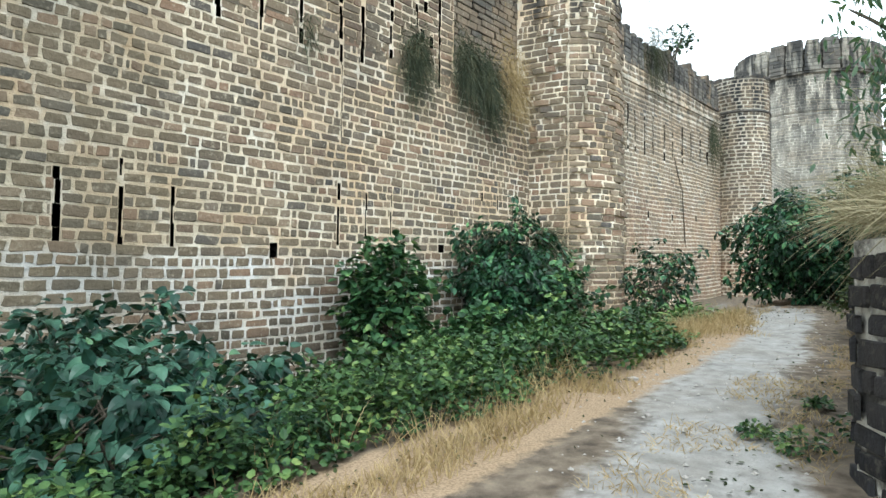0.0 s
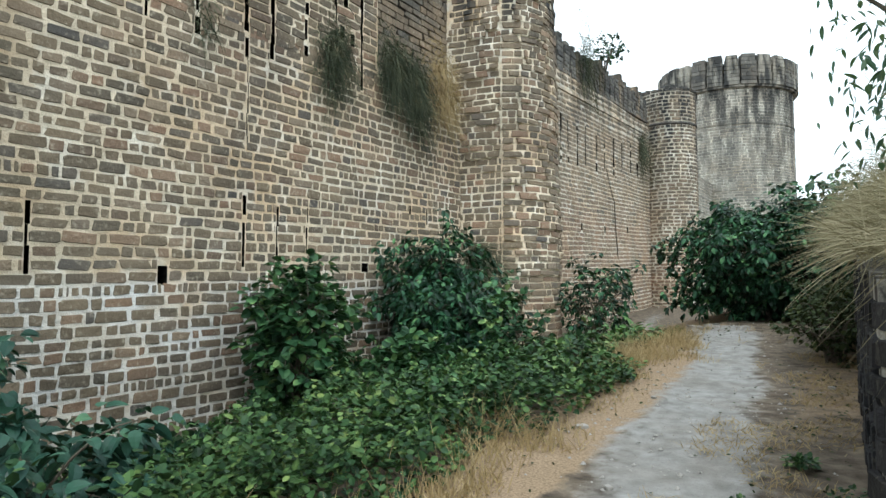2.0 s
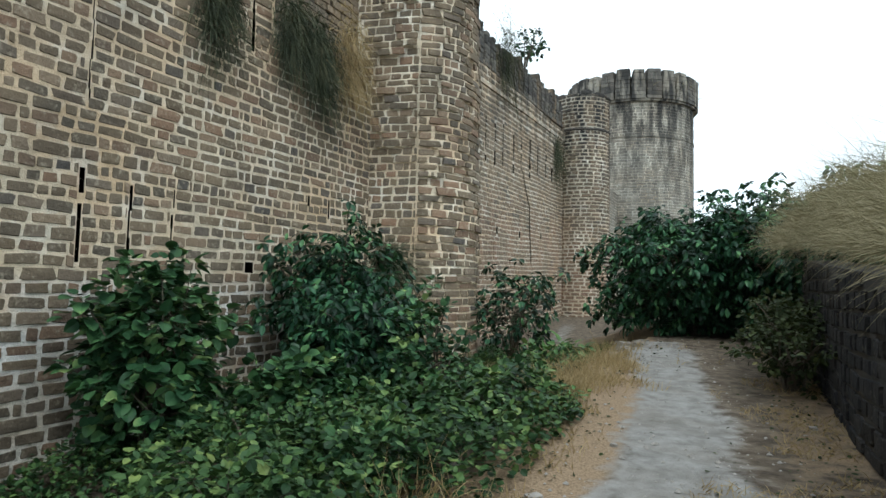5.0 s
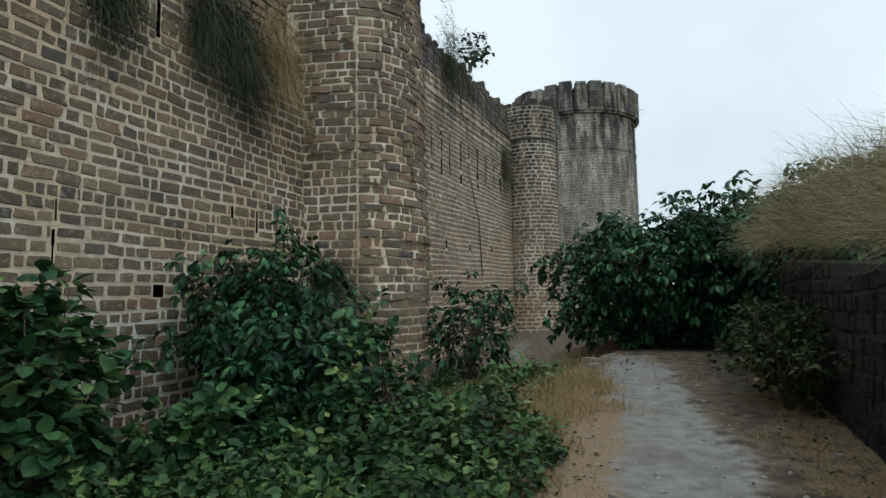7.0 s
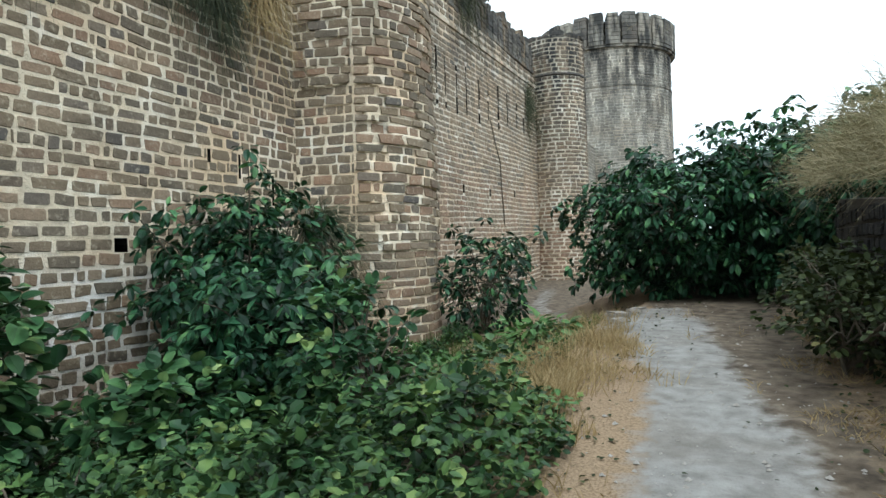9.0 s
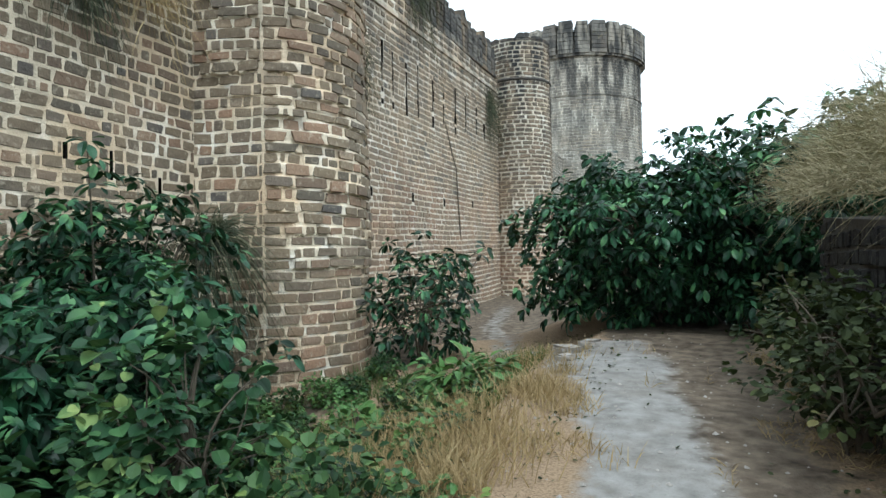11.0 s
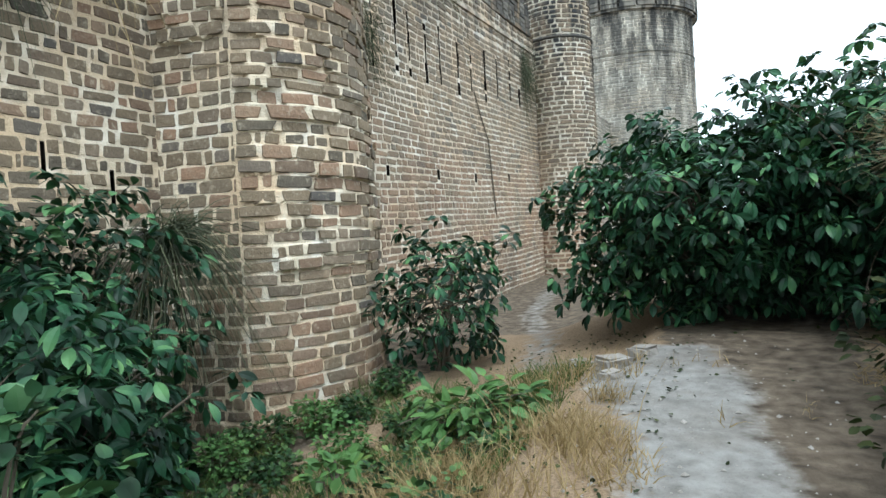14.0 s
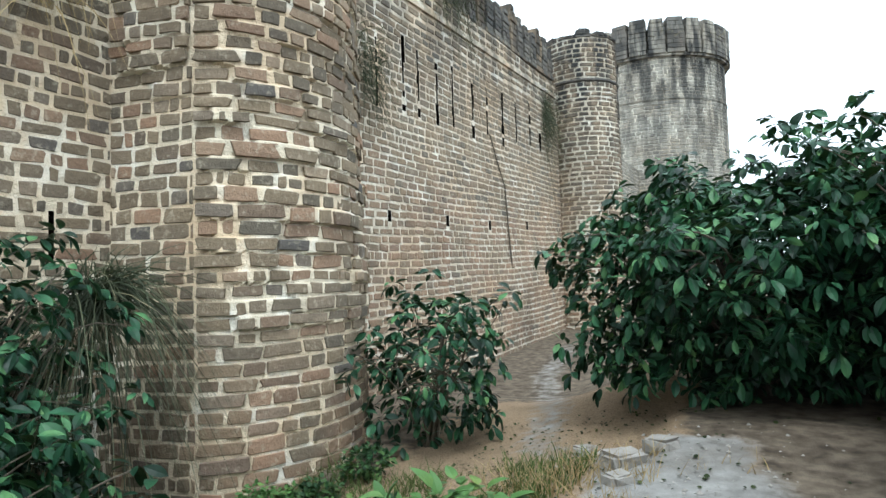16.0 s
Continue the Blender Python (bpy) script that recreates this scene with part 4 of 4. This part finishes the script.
def dry_verge():
    rng = np.random.RandomState(61)
    roots, ways, ls = [], [], []
    while len(roots) < 7000:
        y = rng.uniform(1.0, 13.2) if rng.rand() < 0.55 else rng.uniform(7.8, 12.0)
        x = rng.normal(-3.02 - 0.7 * smooth01(7.3, 8.8, y), 0.16 + 0.42 * smooth01(7.3, 8.8, y))
        clump = noise.noise((x * 1.5, y * 1.5, 11))
        if (5.7 < y < 8.2 and rng.rand() < 0.8) or x < -5.6 or x > -2.55 or clump < 0.0 + 0.3 * smooth01(-3.0, -2.6, x):
            continue
        roots.append((x, y, ground_z(x, y) - 0.01))
        ways.append((rng.normal(0, 0.4), rng.normal(0, 0.4), 1.0))
        ls.append(max(0.05, rng.uniform(0.05, 0.17) + 0.22 * max(0, clump) + 0.16 * smooth01(7.5, 9, y) * smooth01(-2.9, -3.4, x)))
    blades("dry_grass", roots, ways, ls, 0.008, straw_mat, None, 62, 0.35, "straw-coloured dry grass along the track's edge", "grass")
    roots, ways, ls = [], [], []
    for cx, cy, n, l in ((-3.25, 4.9, 45, 0.45), (-3.45, 5.6, 170, 0.5), (-3.25, 5.1, 130, 0.38), (-3.3, 3.6, 90, 0.35), (-3.35, 4.3, 90, 0.35), (-3.6, 8.2, 110, 0.6), (-4.1, 8.7, 110, 0.62), (-3.3, 9.3, 120, 0.5), (-4.3, 9.4, 110, 0.6), (-3.5, 10.2, 120, 0.5), (-4.7, 9.2, 120, 0.5), (-5.0, 9.9, 90, 0.4), (-4.4, 11.0, 80, 0.3), (-5.2, 11.3, 60, 0.25), (-4.0, 10.0, 100, 0.55), (-4.7, 10.4, 60, 0.45), (-3.8, 3.0, 30, 0.6)):
        for _ in range(n):
            x, y = rng.normal(cx, 0.16), rng.normal(cy, 0.2)
            roots.append((x, y, ground_z(x, y) - 0.01))
            ways.append((rng.normal(0, 0.35), rng.normal(0, 0.35), 1.0))
            ls.append(l * rng.uniform(0.5, 1.2))
    for _ in range(420):
        x, y = rng.normal(-3.9, 0.5), rng.uniform(7.9, 11.3)
        if x < -3.05 and noise.noise((x * 2.1, y * 2.1, 27)) > -0.05:
            roots.append((x, y, ground_z(x, y) - 0.01))
            ways.append((rng.normal(0, 0.45), rng.normal(0, 0.45), 1.0))
            ls.append(rng.uniform(0.3, 0.75))
    blades("tall_dry_grass", roots, ways, ls, 0.007, straw_mat, None, 63, 0.4, "taller clumps of dry straw-coloured grass", "grass")
    roots, ways, ls = [], [], []
    while len(roots) < 11000:
        x, y = rng.uniform(-6.6, -3.7), rng.uniform(9.3, 13.2)
        if noise.noise((x * 1.3, y * 1.3, 21)) < -0.15:
            continue
        roots.append((x, y, ground_z(x, y) - 0.01))
        ways.append((rng.normal(0, 0.4), rng.normal(0, 0.4), 1.0))
        ls.append(rng.uniform(0.06, 0.30))
    blades("green_grass", roots, ways, ls, 0.009, green_grass_mat, None, 64, 0.4, "sparse green grass below the bastion", "grass")
    roots, ways, ls = [], [], []
    while len(roots) < 4200:
        x, y = rng.uniform(-2.1, -1.05), rng.uniform(3.5, 13.4)
        if noise.noise((x * 1.3, y * 1.3, 31)) < 0.0:
            continue
        roots.append((x, y, ground_z(x, y) - 0.01))
        ways.append((rng.normal(0, 0.6), rng.normal(0, 0.6), 0.7))
        ls.append(rng.uniform(0.04, 0.15))
    blades("dead_grass", roots, ways, ls, 0.007, straw_mat, None, 65, 0.4, "short dead grass at the foot of the low wall", "grass")


dry_verge()


def fallen_leaves():
    rng = np.random.RandomState(71)
    at = []
    while len(at) < 2600:
        x, y = rng.uniform(-5.4, -1.1), rng.uniform(2.0, 15.0)
        k = 0.07 if -2.9 < x < -1.6 else 0.9
        if rng.rand() < k:
            at.append((x, y, ground_z(x, y) + 0.012))
    at = np.array(at)
    way = np.column_stack((rng.normal(0, 1, (len(at), 2)), rng.normal(0.1, 0.15, len(at))))
    ob = leaf_cloud("fallen_leaves", OVATE, at, way, 0.036, withered_leaf_mat, None, 72, 0.05)
    tagged(ob, "dry fallen leaves scattered over the ground", "leaves", "", "stuff")


fallen_leaves()


def hanging_grass(label, at, size, n, length, material, seed, spread=(0.2, 0.3, 0.5)):
    """A tuft rooted in the wall that arches out and hangs down."""
    rng = np.random.RandomState(seed)
    e = thing("wall_grass", at, label, "grass", "grass tufts on the fort")
    roots = [np.array(at) + rng.normal(0, 1, 3) * np.array(spread) * (0.3, 1, 1) * size for _ in range(n)]
    ways = [(abs(rng.normal(0.4, 0.3)), rng.normal(0, 0.95), rng.normal(0.15, 0.8)) for _ in range(n)]
    roots = [r + np.array((0, 0, 0.12 * size * math.sin(7 * r[1] + seed) + 0.3 * length)) for r in roots]
    blades("tuft", roots, ways, [length * rng.uniform(0.25, 1.1) for _ in range(n)], 0.013, material, e, seed, 1.25, segs=5)


hanging_grass("grey-green grass tuft hanging from the fort wall", (-7.66, 8.15, 4.98), 0.6, 900, 0.42, wall_grass_mat, 81)
hanging_grass("large dark grass tuft hanging from the fort wall", (-7.66, 9.55, 5.2), 0.55, 1300, 0.48, wall_grass_mat, 82)
hanging_grass("dark hanging grass beside the bastion", (-7.66, 10.2, 5.0), 0.6, 1500, 0.5, wall_grass_mat, 83)
hanging_grass("dry tan grass tuft where wall and bastion meet", (-7.6, 11.0, 5.3), 0.75, 900, 0.5, straw_mat, 84)
hanging_grass("long green grass hanging over the corner shrub", (-7.0, 11.2, 1.75), 0.4, 560, 1.2, wall_grass_mat, 85, (0.1, 0.35, 0.15))
hanging_grass("small grass tuft on the fort wall", (-7.68, 5.9, 4.75), 0.3, 90, 0.3, wall_grass_mat, 86)
hanging_grass("dark grass tuft behind the bastion", (-7.75, 15.95, 5.3), 0.65, 240, 0.6, wall_grass_mat, 87)
hanging_grass("dark grass tuft beside the turret", (-7.78, 24.35, 6.25), 0.7, 320, 0.9, wall_grass_mat, 88)
hanging_grass("dark grass on the parapet", (-7.75, 18.8, 8.1), 1.2, 500, 0.8, wall_grass_mat, 89)


def tower_grass():
    rng = np.random.RandomState(95)
    e = thing("tower_grass", (-8.1, 39.6, 13.6), "dry grass fringe growing on the tower's top", "grass", "grass tufts on the fort")
    ang = np.radians(rng.uniform(-150, 20, 1600))
    r = rng.uniform(3.3, 3.8, 1600)
    roots = np.column_stack((-8.1 + r * np.cos(ang), 43.5 + r * np.sin(ang), np.full(1600, 13.63)))
    blades("tuft", roots, rng.normal(0, 0.5, (1600, 3)) + np.array((0, 0, 1.0)), 0.55 + 0.25 * np.sin(ang * 9) + rng.uniform(0, 0.3, 1600), 0.03, pale_straw_mat, e, 96, 0.3)


tower_grass()


def wall_tree():
    bush("wall_sapling", "young tree rooted in the parapet", "tree", (-7.5, 19.8, 8.25), (0.55, 0.8), 1.0, OVATE, fig_leaf_mat, 91, 60, 6, 0.11, 8, "", inner=0.5, low=0.3)


wall_tree()


def straw_mound():
    """Bleached grass that has toppled over the low wall towards the track."""
    rng = np.random.RandomState(101)
    for k, (y0, y1, n) in enumerate(((3.4, 6.0, 5200), (6.0, 8.2, 4800), (8.2, 10.4, 4000), (10.4, 12.9, 4800))):
        e = thing("straw_mound", (-0.8, (y0 + y1) / 2, 1.6), "bleached dry grass heaped over the low wall", "grass", "straw on the low wall")
        roots, ways, ls = [], [], []
        for _ in range(n):
            y = rng.uniform(y0, y1)
            off = max(0.0, 4.45 - y) * 0.67 - 0.4 * smooth01(10.2, 11.2, y)
            x = rng.uniform(-1.0, 0.5) + off
            lump = 0.52 + 0.065 * (y - 5) + 0.40 * noise.noise((y * 1.1, x * 0.8, 17))
            roots.append((x, y, 1.70 + 0.075 * max(0.0, y - 4.45) + lump * rng.uniform(0, 1) ** 0.7 * smooth01(-1.25, -0.1, x - off)))
            ways.append((-0.45 + rng.normal(0, 0.75), -0.15 + rng.normal(0, 0.95), rng.normal(0.5, 0.5)))
            ls.append(rng.uniform(0.25, 1.05) * (0.5 + 0.5 * smooth01(-0.95, -0.35, x - off)))
        blades("tuft", roots, ways, ls, 0.0065, pale_straw_mat, e, 102 + k, 0.26, segs=4)


straw_mound()


def thin_tree(at, height, seed, label):
    rng = np.random.RandomState(seed)
    base = np.array((at[0], at[1], ground_z(*at)))
    e = thing("tree", tuple(base), label, "tree")
    crown = base + np.array((0, 0, height * 0.55))
    v, f = tube(limb(base, crown, rng, 0.02), 0.07, 0.045, 7)
    part("trunk", v, f, bark_mat, e)
    pts = []
    for _ in range(22):
        end = crown + np.array((rng.normal(-0.5, 0.35), rng.normal(-0.35, 0.45), rng.uniform(-0.06, 0.45) * height))
        path = limb(crown - np.array((0, 0, rng.uniform(0, 0.2) * height)), end, rng, 0.15)
        v, f = tube(path, 0.028, 0.007)
        part("limb", v, f, bark_mat, e)
        pts += [np.array(q) + rng.normal(0, 0.12, 3) for q in path[2:] for _ in range(34)]
    pts = np.array(pts)
    way = rng.normal(0, 0.7, (len(pts), 3)) + np.array((0, 0, -0.3))
    leaf_cloud("crown", LANCE, pts, way, 0.075, airy_leaf_mat, e, seed, 0.8)


thin_tree((-0.15, 5.1), 2.6, 111, "thin young tree with drooping narrow leaves above the low wall")


def far_trees():
    for i, (x, y, h, r) in enumerate(((9, 36, 3.4, 3.2), (14, 32, 3.6, 3.6), (5, 40, 3.2, 3.2), (20, 30, 4.2, 4.2), (11, 24, 2.7, 2.6), (5.5, 19, 2.2, 1.8), (26, 22, 4.2, 4.5))):
        bush("tree", "distant round-headed dark green tree", "tree", (x, y, ground_z(x, y)), (r, r), h, OVATE, fig_leaf_mat, 120 + i, 260, 9, 0.42, 8, "distant trees", low=0.12, stem_r=0.09)


far_trees()


def rubble():
    rng = np.random.RandomState(131)
    for k, (x, y, s) in enumerate(((-3.5, 12.8, 0.16), (-3.62, 13.1, 0.11), (-3.75, 13.35, 0.14), (-3.45, 12.45, 0.10), (-4.0, 13.6, 0.10), (-2.96, 6.24, 0.05), (-3.6, 6.5, 0.045), (-4.35, 13.2, 0.08),
                                   (-3.3, 13.25, 0.13), (-2.7, 7.4, 0.03), (-1.3, 8.6, 0.04), (-2.3, 5.0, 0.03))):
        bm = bmesh.new()
        bmesh.ops.create_cube(bm, size=1.5)
        bmesh.ops.bevel(bm, geom=bm.edges[:], offset=0.22, segments=2, affect="EDGES")
        for v in bm.verts:
            v.co = v.co * (1 + 0.45 * noise.noise(v.co * 1.6 + Vector((k * 5, 0, 0))))
            v.co = Vector((v.co.x * s * 1.25, v.co.y * s, v.co.z * s * 0.6))
        me = bpy.data.meshes.new("stone")
        bm.to_mesh(me)
        bm.free()
        me.materials.append(rock_mat)
        ob = new("stone", me)
        ob.matrix_world = pose(x, y, ground_z(x, y) + s * 0.15, 0, 0, rng.uniform(0, 360))
        tagged(ob, "pale rough stone lying by the path", "stone", "loose stones")


rubble()


VINE = ((20.48, 5.3), (21.23, 4.23), (21.42, 2.83), (22.31, 1.0))


def weeds():
    for k, (x, y, r, h) in enumerate(((-1.25, 4.75, 0.20, 0.20), (-1.0, 5.2, 0.22, 0.24), (-1.55, 4.95, 0.12, 0.10), (-1.35, 5.9, 0.10, 0.10))):
        bush("weed", "small green weed at the foot of the low wall", "weed", (x, y), (0.8 * r, 0.8 * r), 0.75 * h, OVATE, creeper_leaf_mat, 141 + k, 30, 6, 0.036, 3, "weeds by the low wall", stem_r=0.004)

    for k, (x, y) in enumerate(((-6.75, 11.55), (-6.45, 11.75), (-6.15, 12.05), (-5.95, 12.4), (-5.8, 12.9), (-5.5, 11.6), (-5.9, 11.2), (-5.2, 12.2), (-6.4, 11.1), (-4.7, 11.9), (-5.7, 10.5), (-5.2, 9.9))):
        bush("weed", "dark green leafy weed at the bastion's foot", "weed", (x, y), (0.24, 0.24), 0.2 + 0.07 * (k % 3), OVATE, sapling_leaf_mat if k % 3 == 2 else creeper_leaf_mat, 430 + k, 70, 7, 0.05, 4, "weeds at the bastion", stem_r=0.004, droop=0.3, lumps=0.6)
    rng = np.random.RandomState(145)
    for k in range(16):
        x, y = rng.uniform(-4.9, -3.35), rng.uniform(8.3, 11.6)
        r = rng.uniform(0.12, 0.26)
        bush("weed", "low leafy green weed among the dry grass", "weed", (x, y), (r, r), rng.uniform(0.14, 0.34), OVATE, sapling_leaf_mat if k % 4 == 0 else creeper_leaf_mat, 170 + k, 30, 6, 0.055, 4, "weeds in the dry grass", stem_r=0.004, droop=0.3, lumps=0.6)


weeds()


def pebbles():
    rng = np.random.RandomState(151)
    vs, fs = [], []
    for _ in range(900):
        y = rng.uniform(2.0, 14.0)
        x = track_middle(y) + rng.normal(0, 0.55)
        if x > -1.15:
            continue
        s = 0.006 + 0.018 * rng.rand() ** 3
        c = np.array((x, y, ground_z(x, y) + s * 0.3))
        ring = [c + s * np.array((math.cos(a) * rng.uniform(0.8, 1.3), math.sin(a) * rng.uniform(0.8, 1.3), rng.uniform(-0.3, 0.1))) for a in np.arange(0, 6.28, 1.257)]
        k = len(vs)
        vs += [tuple(p) for p in ring[:5]] + [tuple(c + np.array((0, 0, s * 0.7)))]
        fs += [(k + i, k + (i + 1) % 5, k + 5) for i in range(5)]
    tagged(new("pebbles", mesh_of("pebbles", vs, fs, rock_mat)), "small pale pebbles scattered on the track", "pebbles", "", "stuff")


pebbles()


def wall_vine():
    rng = np.random.RandomState(161)
    e = thing("vine", (-7.74, VINE[-1][0], VINE[-1][1]), "thin leafless vine stem climbing the fort wall", "vine")
    path = []
    for (y0, z0), (y1, z1) in zip(VINE[:-1], VINE[1:]):
        path += limb((-7.77, y0, z0), (-7.77, y1, z1), rng, 0.0)[:-1]
    v, f = tube(path, 0.012, 0.022)
    part("stem", v, f, bark_mat, e)


wall_vine()


# ---------------------------------------------------------------- stones of the walls


def stone_faces():
    f1 = Flat(W1X)
    skip1 = sorted(SLOTS_1 + UPPER_1)
    low = lay(f1, -6.0, 11.78, -0.9, 4.9, 201, length=(0.10, 0.38), proud=(0.001, 0.012), gap=0.027, skip=skip1)
    high = lay(f1, -6.0, 9.18, 4.9, 8.3, 202, length=(0.16, 0.5), gap=0.020, skip=skip1, proud=(0.0, 0.02), drift=0.0)
    near = [s for s in low if 8.9 < s[5] < 11.8 and 2.5 < s[6] < 4.6][:300]
    ids = {id(s) for s in near}
    single_blocks("stone_block", near, stone_mat, wall_1)
    joined_blocks("stone_courses", [s for s in low + high if id(s) not in ids], stone_mat, wall_1, "brown stone blocks")
    fu = Flat(-8.02)
    joined_blocks("stone_courses", lay(fu, 9.25, 12.0, 5.1, 8.3, 203, (0.12, 0.15), (0.3, 0.7), 0.012, (0.02, 0.04), drift=0.0), far_stone_mat, wall_1_upper, "close-set grey stone courses")

    side = lay(b_side, 0.5, b_side.length, -0.5, 9.5, 204, length=(0.15, 0.38), drift=0.0, proud=(0.003, 0.014), gap=0.024, levels=B_LEVELS)
    front = lay(b_front, 0.0, b_front.length - 0.9, -0.5, 9.5, 205, length=(0.16, 0.46), proud=(0.004, 0.020), drift=0.0, gap=0.029, flush=True, levels=B_LEVELS)
    near = [s for s in front if s[5] < 2.2 and 0.3 < s[6] < 4.2][:300]
    ids = {id(s) for s in near}
    single_blocks("stone_block", near, bastion_stone_mat, bastion)
    joined_blocks("stone_courses", side + [s for s in front if id(s) not in ids], bastion_stone_mat, bastion, "eroded brown stone blocks")

    f2 = Flat(W2X)
    white = lay(f2, 14.9, 25.8, 6.52, 7.5, 211, (0.15, 0.17), (0.2, 0.45), 0.06, (0.010, 0.018), None, 0.036)
    joined_blocks("stone_courses", white, far_stone_mat, wall_2, "stones in wide white mortar joints")
    s2 = lay(f2, 14.9, 25.8, 0.0, 6.48, 206, (0.118, 0.14), (0.16, 0.42), 0.030, (0.004, 0.014), sorted(SLOTS_2), 0.03)
    near = [s for s in s2 if 15.5 < s[5] < 19.5 and 2.0 < s[6] < 4.2][:300]
    ids = {id(s) for s in near}
    single_blocks("stone_block", near, far_stone_mat, wall_2)
    joined_blocks("stone_courses", [s for s in s2 if id(s) not in ids], far_stone_mat, wall_2, "weathered stone blocks")
    joined_blocks("stone_courses", lay(turret_face, 1.2, turret_face.length - 0.6, 0.5, 8.95, 207, (0.125, 0.15), (0.2, 0.42), 0.042, (0.010, 0.026), None, 0.0), turret_stone_mat, turret, "dark weathered stone blocks")
    joined_blocks("stone_courses", lay(tower_face, 2.5, tower_face.length - 1.0, 2.0, 13.4, 208, (0.15, 0.19), (0.25, 0.6), 0.03, (0.010, 0.034), None, 0.0), tower_stone_mat, tower, "grey weathered stone blocks")
    joined_blocks("stone_courses", lay(Flat(-8.3), 27.0, 40.0, 1.5, 7.2, 209, (0.15, 0.18), (0.25, 0.6), 0.03, (0.010, 0.026), None, 0.0), tower_stone_mat, wall_3, "grey stone blocks")
    rs = lay(r_face, 0.0, r_face.length, 0.0, 2.2, 210, (0.125, 0.16), (0.15, 0.38), 0.026, (0.006, 0.030), None, 0.0)
    rs = [s for s in rs if s[6] < 1.56 + 0.065 * max(0.0, s[0][1] - 4.45)]
    near = [s for s in rs if 8.0 < s[5] < 11.2][:300]
    ids = {id(s) for s in near}
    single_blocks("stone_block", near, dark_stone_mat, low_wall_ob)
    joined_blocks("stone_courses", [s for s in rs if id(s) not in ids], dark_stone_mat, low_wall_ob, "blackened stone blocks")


stone_faces()
